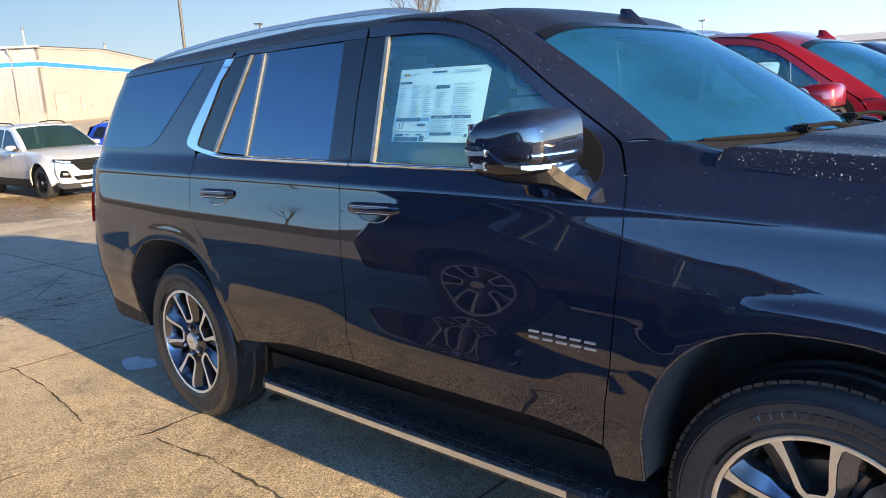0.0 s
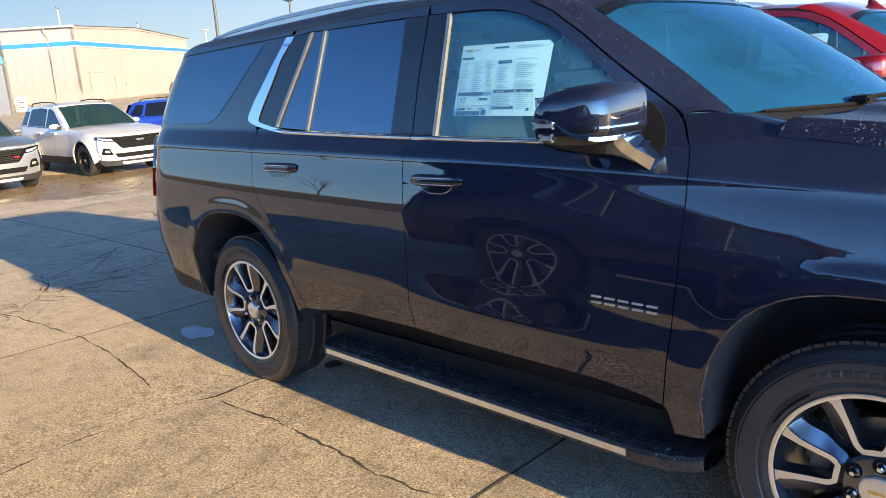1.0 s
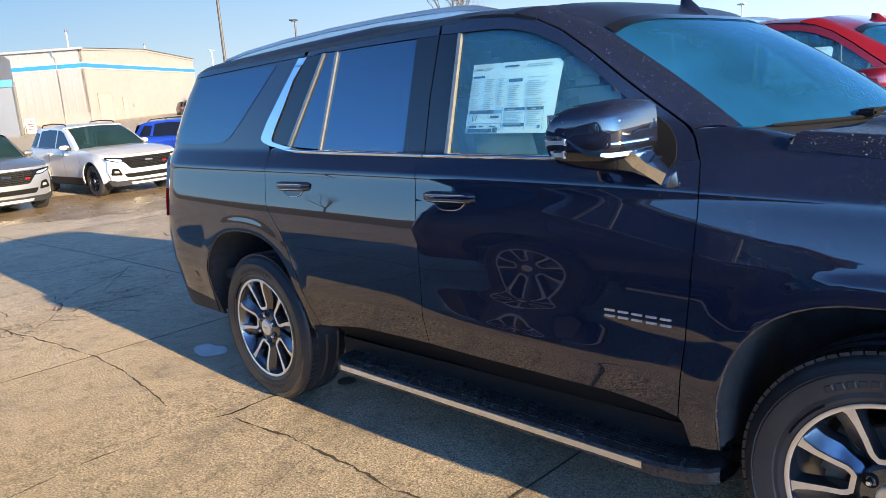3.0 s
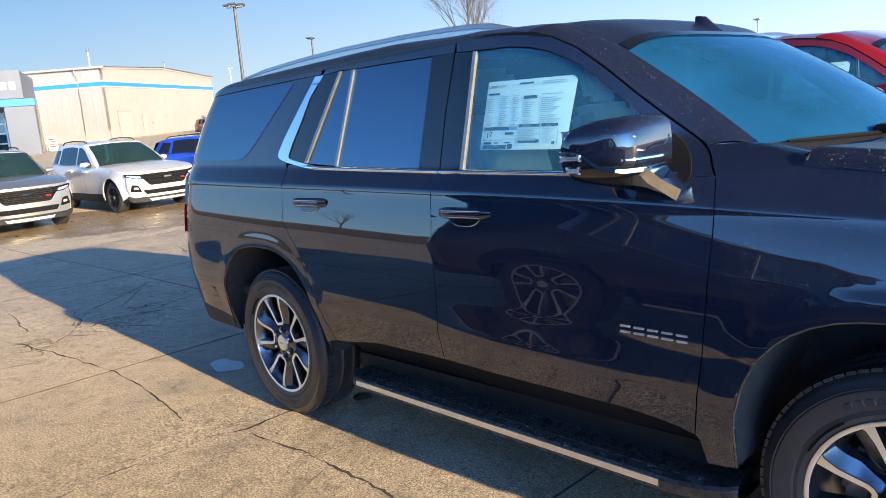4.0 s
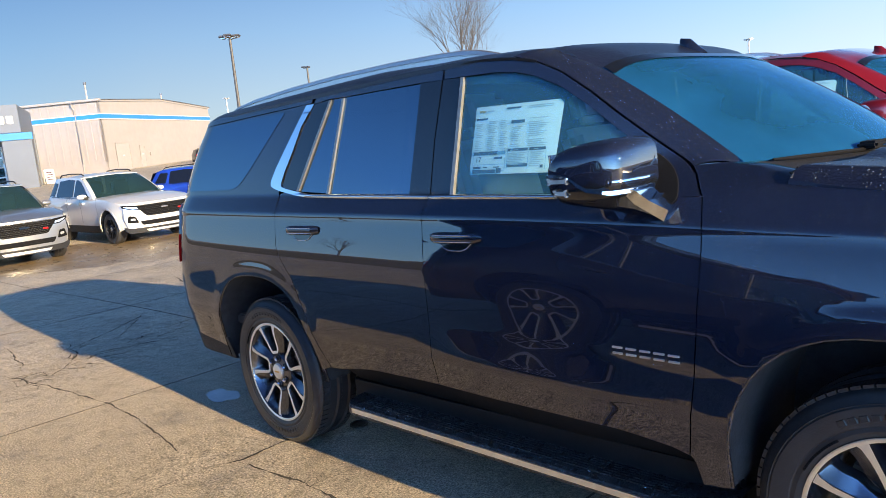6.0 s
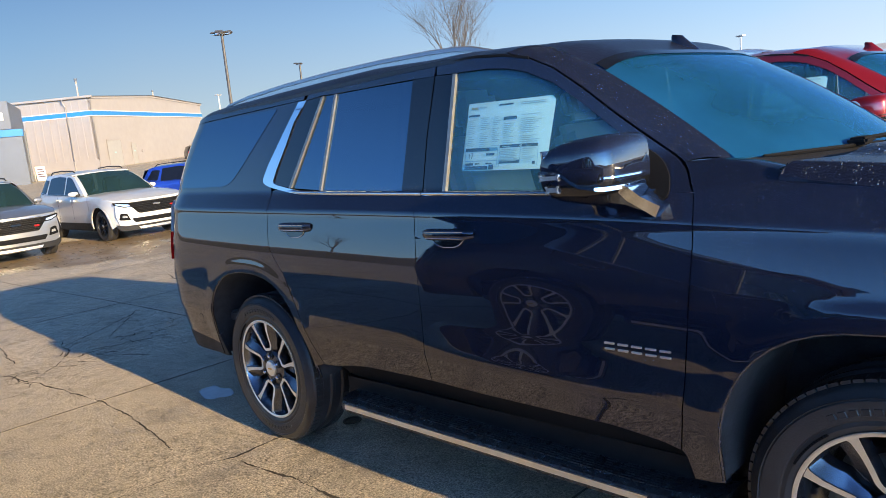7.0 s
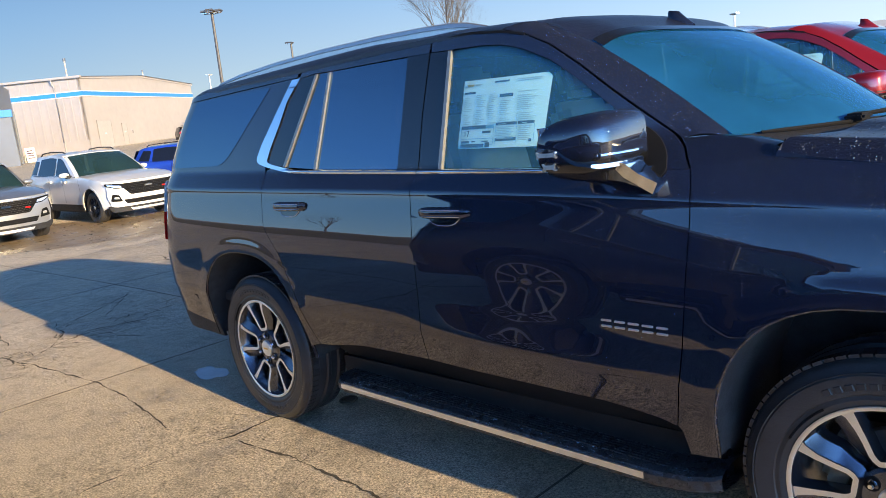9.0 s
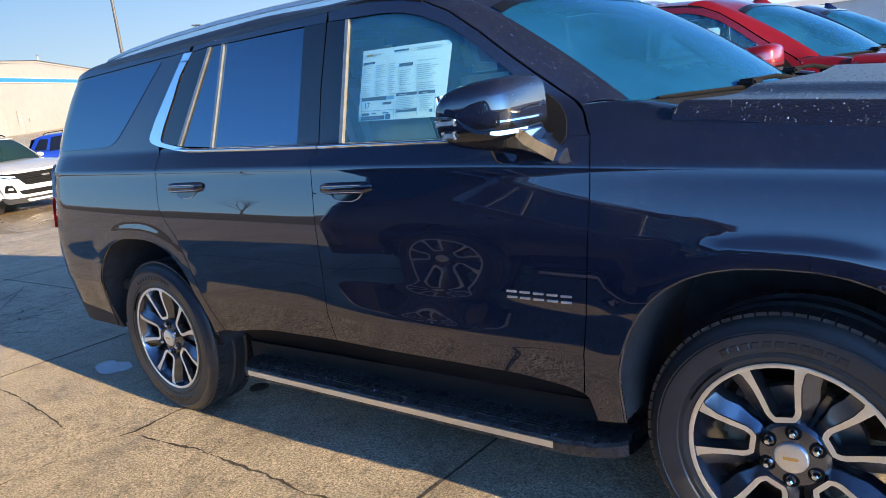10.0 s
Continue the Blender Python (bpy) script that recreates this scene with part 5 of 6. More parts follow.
    panel("bonnet", [(x, -y) for x, y in edge] + [(3.60, -0.45), (3.64, 0), (3.60, 0.45)] + edge[::-1] + [(2.16, 0.5), (2.24, 0), (2.16, -0.5)], bon, paint, r, (0, 0, -1), 0.08, 0.03)

    def screen(u, v):
        a, b = Vector((2.26 - 0.22 * u * u, 0.80 * u, 1.09)), Vector((1.28 - 0.08 * u * u, 0.63 * u, 1.585 - 0.03 * u * u))
        p = a.lerp(b, v)
        return (p.x + 0.015, p.y, p.z + 0.05 * math.sin(math.pi * v))

    panel("windscreen", [(-1, 0), (1, 0), (1, 1), (-1, 1)], screen, CARGLASS, r, (-0.5, 0, -0.8), 0.125, 0.005, "dark greenish windscreen")
    rows = [[(screen(s2, v)[0] - 0.02 + dx, screen(s2, v)[1] * k, screen(s2, v)[2] - dz) for v in (0, 0.25, 0.5, 0.75, 1.0)] for s2, k, dx, dz in ((-1, 1.09, -0.03, 0.03), (-1, 1.0, 0, 0.0))]
    loft("windscreen_pillar", rows, paint, r)
    rows = [[(screen(s2, v)[0] - 0.02 + dx, screen(s2, v)[1] * k, screen(s2, v)[2] - dz) for v in (0, 0.25, 0.5, 0.75, 1.0)] for s2, k, dx, dz in ((1, 1.09, -0.03, 0.03), (1, 1.0, 0, 0.0))]
    loft("windscreen_pillar", rows, paint, r)
    re = lambda x: lerp(x, (-0.6, -0.35, 0.5, 1.05, 1.30), (1.50, 1.572, 1.60, 1.575, 1.52))
    edge = [(x, cross_w(x, re(x)) + 0.002) for x in (-0.55, -0.3, 0.1, 0.5, 0.9, 1.15)]
    roof = lambda x, y: (x, y, re(x) + 0.05 * (1 - (abs(y) / 0.76) ** 2.5) + 0.02 * smooth01((x - 0.9) / 0.4))
    panel("roof", [(x, -y) for x, y in edge] + [(1.24, -0.5), (1.29, 0), (1.24, 0.5)] + edge[::-1] + [(-0.66, 0.4), (-0.66, -0.4)], roof, paint, r, (0, 0, -1), 0.1, 0.02)
    tail = lambda y, z: (-0.99 + 0.45 * max(0, z - 1.0) + 0.08 * (abs(y) / 0.8) ** 3, y, z)
    panel("tailgate", [(-0.72, 0.55), (0.72, 0.55), (0.70, 1.08), (-0.70, 1.08)], tail, paint, r, (1, 0, 0), 0.1, 0.02)
    panel("tailgate_window", [(-0.70, 1.09), (0.70, 1.09), (0.60, 1.50), (-0.60, 1.50)], tail, GLOSSBLACK, r, (1, 0, 0), 0.1, 0.02)
    panel("rear_bumper", [(-0.74, 0.30), (0.74, 0.30), (0.74, 0.54), (-0.74, 0.54)], tail, PLASTIC, r, (1, 0, 0), 0.1, 0.04)
    part("underbody", box(-0.8, 3.4, -0.48, 0.48, 0.22, 0.45, 0.02), LINER, r)
    part("underbody", box(0.45, 2.27, -0.86, 0.86, 0.24, 0.40, 0.02), LINER, r)
    part("cabin", box(-0.5, 1.7, -0.70, 0.70, 0.5, 1.05, 0.05), CABIN, r)
    for y in (-0.36, 0.36):
        part("front_seat", box(0.75, 0.92, y - 0.22, y + 0.22, 1.0, 1.42, 0.06), CABIN, r)
    return r


def cross_nose(y, z):
    k = min(1.0, abs(y) / 0.92)
    return (3.665 - 0.30 * k ** 2.6 - 0.18 * max(0.0, z - 0.75) - 0.10 * max(0.0, 0.5 - z), y, nz(z))


def nz(z):
    """Heights of the compact nose."""
    return 0.24 + (z - 0.24) * 0.985


# ---- the near row ----
hero_car = suv("sport_utility", pose(0, 0, -0.005, 0, PITCH, 0), "large midnight-blue sport utility vehicle beaded with dew", PAINT, "row of parked cars", hero=True)
suv("sport_utility", pose(-0.10, 3.05, 0.004, 0, PITCH, 0), "large glossy red sport utility vehicle with dewy glass", RED, "row of parked cars")
suv("sport_utility", pose(-0.25, 6.15, 0.0, 0, PITCH, 0), "large dark navy sport utility vehicle on the concrete lot", NAVY, "row of parked cars")
suv("sport_utility", pose(0.2, -4.10, -0.005, 0, PITCH, 0), "large black sport utility vehicle in the next bay", BLACK, "row of parked cars")

# ---- the far row ----
crossover("crossover", pose(-16.9, 3.93, ground_z(-15.5, 4), 0, 0, 4.5), "white crossover with black grille on damp concrete", WHITE, "far row of cars")
crossover("crossover", pose(-16.37, 1.18, ground_z(-15, 1), 0, 0, -0.9), "silver-grey crossover with black grille on damp concrete", SILVER, "far row of cars")
blue_car = crossover("crossover", pose(-18.6, 7.25, ground_z(-18, 8), 0, 0, 40), "bright blue crossover standing behind the white one", BLUE, "far row of cars")
blue_car.scale = (0.92, 0.92, 0.92)
crossover("crossover", pose(-41.5, 5.1, ground_z(-41, 6), 0, 0, 150), "dull red crossover near the showroom", MAROON, "cars by the showroom")
# crossover added as stand-in for a dark truck shape
crossover("crossover", pose(-68.2, 32.6, ground_z(-68, 32) - 0.3, 0, 0, 80), "black crossover standing in for a dark truck far across the lot", BLACK, "cars by the showroom")


# ---- badge and dew on the large vehicle ----
front_door = [c for c in hero_car.children if c.name.startswith("front_door")][0]
badge = new("door_badge")
badge.parent = hero_car
badge["label"] = "row of plain chrome bars on the door"
bx0, bx1, bz = 2.268, 2.516, 0.829
for k in range(5):
    a = bx0 + (bx1 - bx0) * k / 5
    y = half_width(a, bz)
    for dz in (-0.0095, 0.0095):
        part("badge_bar", box(a + 0.005, a + 0.0425, -(y + 0.006), -(y - 0.002), bz + dz - 0.0034 - 0.0006 * k, bz + dz + 0.0034 - 0.0006 * k, 0.0015), MACHINED, badge, "bright metal bar")


def drops(name, spots, parent, label):
    """Small flat domes of water: (place, normal, radius)."""
    vs, fs = [], []
    for p, n, rad in spots:
        n = Vector(n).normalized()
        a = n.orthogonal().normalized()
        b = n.cross(a)
        k0 = len(vs)
        sx, sy = random.uniform(0.8, 1.2), random.uniform(0.8, 1.2)
        for ring, h in ((1.0, 0.0), (0.72, 0.36)):
            for k in range(7):
                t = k * math.tau / 7
                vs.append(p + (a * math.cos(t) * sx + b * math.sin(t) * sy) * rad * ring + n * rad * h)
        vs.append(p + n * rad * 0.5)
        for k in range(7):
            k1 = (k + 1) % 7
            fs.append((k0 + k, k0 + k1, k0 + 7 + k1, k0 + 7 + k))
            fs.append((k0 + 7 + k, k0 + 7 + k1, k0 + 14))
    ob = mesh(name, vs, fs, DROP, parent, label, sharp=80)
    ob["kind"] = "stuff"
    return ob


random.seed(7)


def on_side(x, z):
    y = half_width(x, z)
    e = 0.004
    dx, dz = (half_width(x + e, z) - y) / e, (half_width(x, z + e) - y) / e
    return Vector((x, -y, z)), Vector((-dx, -1, -dz))


spots = []
while len(spots) < 2000:
    x, z = random.uniform(2.62, 3.75), random.uniform(0.80, 1.375)
    if arch_rho(x, z, 1) < 1.12 or z > lerp(x, (2.62, 2.76, 2.82, 3.3, 3.8), (1.37, 1.345, 1.31, 1.262, 1.19)):
        continue
    if random.random() > smooth01((z - 0.94) / 0.2) * (0.35 + 0.65 * (noise.noise(Vector((x * 5, 0, z * 5))) + 0.5)):
        continue
    p, n = on_side(x, z)
    spots.append((p, n, 0.0006 + 0.0013 * random.random() ** 3))
for k in range(420):
    x, z = random.uniform(1.45, 2.55), random.uniform(0.75, 1.32)
    if random.random() < 0.15 + 0.85 * smooth01((x - 2.0) / 0.5):
        p, n = on_side(x, z)
        spots.append((p, n, 0.0008 + 0.0014 * random.random() ** 2))
for x, z0, z1 in ((2.285, 0.62, 1.20), (2.40, 0.98, 1.20), (2.74, 0.95, 1.19)):
    z = z0
    while z < z1:
        p, n = on_side(x + random.uniform(-0.002, 0.002), z)
        spots.append((p, n, 0.0009 + 0.001 * random.random()))
        z += random.uniform(0.006, 0.022)
for k in range(900):  # pillars, sills of the windows and roof edge
    x = random.uniform(0.3, 2.45)
    z = random.choice((random.uniform(1.805, 1.85), random.uniform(1.345, 1.375)))
    if x > 1.55 and z > 1.5:
        z = lerp(x, [o[0] for o in O_LINE], [o[1] for o in O_LINE]) - random.uniform(0.0, 0.05)
    p, n = on_side(x, z)
    spots.append((p + n.normalized() * 0.001, n, 0.0006 + 0.0010 * random.random() ** 2))
drops("dew", spots, hero_car, "beads of dew on the flanks")
spots = []
bonnet = [c for c in hero_car.children if c.name.startswith("bonnet") and "front" not in c.name][0]
tris = [p for p in bonnet.data.polygons if p.normal.z > 0.25 and p.center.y < 0.4]
wts = [p.area * (2.5 if p.center.y < -0.75 else 1.0) for p in tris]
for p in random.choices(tris, wts, k=3600):
    cs = [bonnet.data.vertices[i].co for i in p.vertices]
    ws = [-math.log(random.random() + 1e-9) for _ in cs]
    q = sum((c * w for c, w in zip(cs, ws)), Vector()) / sum(ws)
    spots.append((q, p.normal, 0.0009 + 0.0023 * random.random() ** 2.5))
for src, count in (("windscreen_pillar", 520), ("roof", 700), ("mirror_cap", 160)):
    for ob in [c for c in hero_car.children_recursive if c.name.split(".")[0] == src]:
        polys = [p for p in ob.data.polygons if p.center.y < -0.25 and (src != "mirror_cap" or p.center.z > 1.41)]
        if not polys:
            continue
        for p in random.choices(polys, [p.area for p in polys], k=count):
            cs = [ob.data.vertices[i].co for i in p.vertices]
            ws = [-math.log(random.random() + 1e-9) for _ in cs]
            q = sum((c * w for c, w in zip(cs, ws)), Vector()) / sum(ws)
            n = Vector(p.normal)
            out = q - Vector((1.5, 0.0, 1.3 if src != "mirror_cap" else q.z))
            if src == "mirror_cap":
                out = q - Vector((2.40, q.y, 1.41))
            n = n if n.dot(out) > 0 else -n
            spots.append((q, n, 0.0007 + 0.0012 * random.random() ** 2))
drops("dew", spots, hero_car, "beads of dew on the upper panels")
step_spots = []
for k in range(1500):
    x, y = random.uniform(0.75, 2.55), random.uniform(0.955, 0.998) if random.random() < 0.6 else random.uniform(0.82, 0.99)
    z = 0.314 + 0.019 * (1.5 - x) / 1.6 + (0.034 if y < 0.96 else 0.034 - 0.3 * (y - 0.96)) + 0.012 * smooth01((x - 2.4) / 0.12)
    step_spots.append((Vector((x, -y, z)), Vector((0, -0.15, 1)), 0.0012 + 0.0025 * random.random() ** 2))
drops("dew", step_spots, hero_car, "beads of water on the step")

# ---- far buildings ----
def main_building():
    b = root("metal_building", pose(-67.7, 22.9, 0.55, 0, 0, 133), "cream metal building with a blue stripe", "building")
    wall = [(0, -0.6), (28, -0.6), (28, 6.55), (13.2, 7.07), (0, 6.62)]
    panel("end_wall", wall, lambda u, v: (u, 0.0, v), SIDING, b, (0, 1, 0), 2.0, 0.2, "smooth cream wall")
    panel("side_wall", [(0.0, -0.6), (34, -0.6), (34, 6.62), (0.0, 6.62)], lambda u, v: (0.0, u, v), SIDING, b, (1, 0, 0), 2.0, 0.2, "ribbed cream wall")
    rib = None
    for k in range(40):
        m4 = Matrix.Translation((0, 0.35 + 0.76 * k, 0))
        if rib is None:
            rib = part("siding_rib", box(-0.052, 0.0, -0.12, 0.12, 0.95, 6.60, 0.022), SIDING, b)
        o = rib if k == 0 else new("siding_rib", rib.data)
        o.parent, o.matrix_basis = b, m4
    part("roof", box(-0.35, 0, -0.3, 34, 6.55, 6.75, 0.02), SIDING, b)
    rows = [[(x, y, z) for x, z in ((-0.35, 6.68), (13.2, 7.18), (28.35, 6.62))] for y in (-0.28, 34)]
    loft("roof_sheet", rows, SIDING, b)
    rows = [[(x, y, z + dz) for x, z in ((-0.3, 6.60), (13.2, 7.08), (28.3, 6.52))] for y, dz in ((-0.10, -0.12), (-0.10, 0.08), (0.05, 0.08))]
    loft("gable_trim", rows, SIDING, b, smooth=False)
    for z0, z1, mt, d in ((4.98, 5.36, STRIPE, 0.098), (5.365, 5.45, TRIM, 0.096), (4.89, 4.975, TRIM, 0.096)):
        part("stripe", box(-d, 28.0, -d, -d + 0.04, z0, z1), mt, b, smooth=False)
        part("stripe", box(-d, -d + 0.04, -d + 0.045, 34, z0, z1), mt, b, smooth=False)
    part("plinth", box(-0.03, 28, -0.06, -0.022, -0.6, 0.95, 0.01), SIDING, b)
    part("plinth", box(-0.08, -0.055, -0.02, 34, -0.6, 0.95, 0.01), SIDING, b)
    for x0, x1, h in ((1.84, 4.6, 2.60), (6.84, 7.9, 2.20)):
        d = new("door")
        d.parent = b
        part("leaf", box(x0, x1, -0.07, -0.03, 0.02, h, 0.01), DOORPAINT, d, "cream steel door")
        part("frame", box(x0 - 0.05, x1 + 0.05, -0.12, -0.062, h, h + 0.09), SIDING, d)
        part("frame", box(x0 - 0.05, x0, -0.09, -0.062, 0, h), SIDING, d)
        part("frame", box(x1, x1 + 0.05, -0.09, -0.062, 0, h), SIDING, d)
        part("door_sign", box((x0 + x1) / 2 - 0.2, (x0 + x1) / 2 + 0.2, -0.078, -0.071, 1.35, 1.5), INKPALE, d, "small dark plate")
    part("wall_box", box(9.0, 9.25, -0.16, -0.06, 1.2, 1.55, 0.02), SIDING, b)
    part("downpipe", tube([(-0.35, 2.4, 6.6), (-0.30, 2.4, 6.2), (-0.13, 2.3, 5.9), (-0.13, 2.3, 0.9), (-0.13, 2.3, 0.0)], 0.05, 6), SIDING, b)
    part("vent_pipe", tube([(1.0, 1.5, 6.5), (1.0, 1.5, 8.2)], 0.085, 8), SIDING, b)
    part("vent_cowl", tube([(1.0, 1.5, 8.2), (1.0, 1.5, 8.45)], 0.14, 8), GREYPANEL, b)
    part("vent_pipe", tube([(20.0, 2.5, 6.6), (20.0, 2.5, 8.1)], 0.085, 8), SIDING, b)
    part("vent_cowl", tube([(20.0, 2.5, 8.1), (20.0, 2.5, 8.3)], 0.14, 8), GREYPANEL, b)
    return b


main_building()


def showroom():
    b = root("showroom", pose(-49.3, 11.75, 0.45, 0, 0, 70), "grey-panelled showroom with a blue band", "building")
    part("fascia", box(-24, -0.55, 0.0, 9, 3.50, 5.25, 0.02), GREYPANEL, b, "grey composite fascia")
    part("blue_band", box(-24, 0.04, -0.06, 0.5, 3.02, 3.47, 0.01), STRIPE, b)
    part("column", box(-1.75, -0.05, 0.05, 1.6, -0.5, 3.01, 0.01), GREYPANEL, b, "grey clad column")
    part("back_wall", box(-24, -0.05, 3.0, 3.2, -0.5, 3.45), GREYPANEL, b)
    for k in range(12):
        a = -1.25 - 0.50 * k
        part("sign_bar", box(a, a + 0.36, -0.09, -0.005, 4.05, 4.55, 0.02), TRIM, b, "plain pale bar of a sign")
    for k in range(3):
        x0 = -5.4 - k * 4.0
        d = new("garage_door")
        d.parent = b
        part("pane", box(x0, x0 + 3.3, 2.93, 2.96, 0, 2.75), CARGLASS, d, "dark glass panes")
        for i in range(5):
            part("rail", box(x0, x0 + 3.3, 2.88, 2.93, 0.66 * i, 0.66 * i + 0.10), TRIM, d)
            part("stile", box(x0 + 0.8 * i, x0 + 0.8 * i + 0.10, 2.87, 2.925, 0, 2.75), TRIM, d)
    return b


showroom()


def low_building():
    b = root("low_building", pose(-24, 66, 0.5, 0, 0, 0), "long low cream metal building far behind", "building")
    part("wall", box(0, 60, 0, 12, -0.8, 3.7, 0.02), SIDING, b)
    rows = [[(x, y, z) for y, z in ((-0.3, 3.68), (6, 4.5), (12.3, 3.68))] for x in (-0.3, 60.3)]
    loft("roof", rows, TRIM, b, smooth=False)
    for k in range(60):
        part("siding_rib", box(0.5 + k - 0.04, 0.5 + k + 0.04, -0.04, 0.002, -0.8, 3.6), SIDING, b, smooth=False)
    for x0 in (10, 22, 34):
        part("garage_door", box(x0, x0 + 3.6, -0.06, -0.045, -0.3, 2.9), DOORPAINT, b, smooth=False)
    return b


low_building()

board = root("sign_board", pose(-52.5, 13.3, ground_z(-52, 13), 0, 0, 100) @ Matrix.Scale(0.75, 4), "white folding sign board standing on the lot", "sign")
for a in (-1, 1):
    part("board", box(-0.45, 0.45, -0.02, 0.02, 0.0, 1.35, 0.01, pose(0, a * 0.22, 0, a * 9, 0, 0)), TRIM, board)
for k in range(4):
    part("print_bar", box(-0.32, 0.32 - 0.1 * (k % 2), -0.035, -0.022, 0.35 + 0.22 * k, 0.45 + 0.22 * k, 0, pose(0, -0.22, 0, -9, 0, 0)), MAROON, board, smooth=False)


# ---- lamps on poles ----
def lot_lamp(name, x, y, top, heads, label, mt=POLE, turn=0.0, r=0.085):
    z0 = ground_z(x, y)
    o = root(name, pose(x, y, z0, 0, 0, turn), label, "street lamp", "lot lamps")
    h = top - z0
    part("base", tube([(0, 0, -0.3), (0, 0, 0.7)], 0.3, 16), GREYPANEL, o, "round concrete base")
    part("pole", tube([(0, 0, 0.65), (0, 0, h * 0.5), (0, 0, h)], [r * 1.25, r * 1.1, r * 0.9], 10), mt, o)
    for a in heads:
        m4 = Matrix.Rotation(radians(a), 4, "Z")
        part("arm", box(0.0, 0.42, -0.04, 0.04, h - 0.16, h - 0.08, 0.01, m4), mt, o)
        part("lamp_head", box(0.32, 1.12, -0.24, 0.24, h - 0.15, h + 0.0, 0.05, m4 @ Matrix.Rotation(radians(-4), 4, "Y")), mt, o, "flat box lamp head")
        part("lens", box(0.42, 1.04, -0.19, 0.19, h - 0.165, h - 0.152, 0.0, m4 @ Matrix.Rotation(radians(-4), 4, "Y")), LAMP, o)
    return o


lot_lamp("street_lamp", -35.3, 18.9, 7.9, (35, 125, 215, 305), "tall bronze lot lamp with four flat heads", turn=10)
lot_lamp("street_lamp", -57.9, 39.5, 8.8, (210,), "slim single-headed lot lamp", r=0.10)
lot_lamp("street_lamp", -32.0, 79.5, 8.1, (150, 330), "pale lot lamp with two heads", PALEPOLE, r=0.10)
lot_lamp("street_lamp", -92.0, 49.0, 8.6, (120, 300), "pale lot lamp with two heads", PALEPOLE, r=0.10)
lot_lamp("street_lamp", -118.0, 52.0, 8.6, (120, 300), "pale lot lamp with two heads", PALEPOLE, r=0.10)


# ---- bare trees ----
def bare_tree(x, y, height, seed, label, spread=0.42, depth=6, stems=3, stout=0.020, boughs=5, rise=0.22):
    rng = random.Random(seed)
    o = root("tree", pose(x, y, ground_z(x, y) - 0.1), label, "tree", "bare trees")
    trunk, limbs, twigs = bmesh.new(), bmesh.new(), bmesh.new()

    def grow(p, d, length, rad, level):
        pts, rads = [p], [rad]
        n = 3 if level < 4 else 2
        for i in range(n):
            d = (d + Vector((rng.uniform(-1, 1), rng.uniform(-1, 1), rng.uniform(-0.4, 0.7))) * 0.13).normalized()
            p = p + d * length / n
            pts.append(p), rads.append(rad * (1 - 0.45 * (i + 1) / n))
        tube(pts, rads, 8 if level == 0 else 5 if level < 3 else 3, trunk if level == 0 else limbs if level < 4 else twigs, cap=False)
        if level >= depth:
            return
        for k in range(stems + (1 if rng.random() < 0.5 else 0) if level else boughs):
            a, t = rng.uniform(0, math.tau), rng.uniform(0.5, 1.0) if level else rng.uniform(0.55, 1.0)
            i = min(n - 1, int(t * n))
            q = pts[i].lerp(pts[i + 1], t * n - i)
            side = d.orthogonal().normalized()
            side.rotate(Matrix.Rotation(a, 3, d))
            nd = (d + side * rng.uniform(0.6, 1.2) * spread * 1.6 + Vector((0, 0, rise))).normalized()
            grow(q, nd, length * rng.uniform(0.58, 0.80), rads[i + 1] * rng.uniform(0.5, 0.72), level + 1)

    grow(Vector((0, 0, 0)), Vector((0.02, 0, 1)), height * 0.30, height * stout, 0)
    part("trunk", trunk, BARK, o)
    part("crown", limbs, BARK, o)
    part("twig", twigs, BARK, o)["kind"] = "stuff"
    return o


bare_tree(-37.6, 40.2, 18.5, 3, "tall bare winter tree behind the lot", spread=0.33, depth=6, stems=4, stout=0.0125, boughs=8, rise=0.26)
bare_tree(-62.0, -72.0, 13.0, 11, "bare winter tree beyond the row of cars", depth=5)
bare_tree(-88.0, -66.0, 14.0, 12, "bare winter tree beyond the row of cars", depth=5)
bare_tree(-44.0, -78.0, 12.0, 13, "bare winter tree beyond the row of cars", depth=5)
bare_tree(-48.0, 130.0, 9.5, 5, "bare tree on the far edge", depth=5)
bare_tree(-62.0, 150.0, 8.0, 8, "bare tree on the far edge", depth=5)

# ---- ground: one sheet, with the near slabs laid on it ----
xs = [-420, -300, -220, -160, -120] + list(range(-100, 61, 4)) + [80, 120, 180, 300, 420]
ys = [-420, -300, -200, -120, -80] + list(range(-60, 121, 4)) + [140, 170, 220, 300, 420]
vs = [(x, y, ground_z(x, y) - 0.026) for x in xs for y in ys]
n = len(ys)
tagged(mesh("ground", vs, [(i * n + j, (i + 1) * n + j, (i + 1) * n + j + 1, i * n + j + 1) for i in range(len(xs) - 1) for j in range(n - 1)], CONCRETE), "pale weathered concrete of the wide sales lot", "ground", kind="structure")
# unseen dark ground, added to dim what the car sides reflect
vs = [(x, y, ground_z(x, y) + 0.02 + 0.01 * noise.noise(Vector((x * 0.3, y * 0.3, 0)))) for x in range(-140, 141, 5) for y in range(-140, -11, 3)]
n = len(range(-140, -11, 3))
tagged(mesh("verge", vs, [(i * n + j, (i + 1) * n + j, (i + 1) * n + j + 1, i * n + j + 1) for i in range(56) for j in range(n - 1)], GRASS), "unseen dull brown winter grass added beyond the row of cars to darken reflections", "grass", kind="structure")
lot = root("pavement", pose(0, 0, 0), "weathered concrete slabs with open joints and cracks", "pavement", kind="structure")
XL = (8.69, 5.25, 1.81, -1.63, -5.2, -9.0, -13.2, -17.4, -21.4, -26.0)
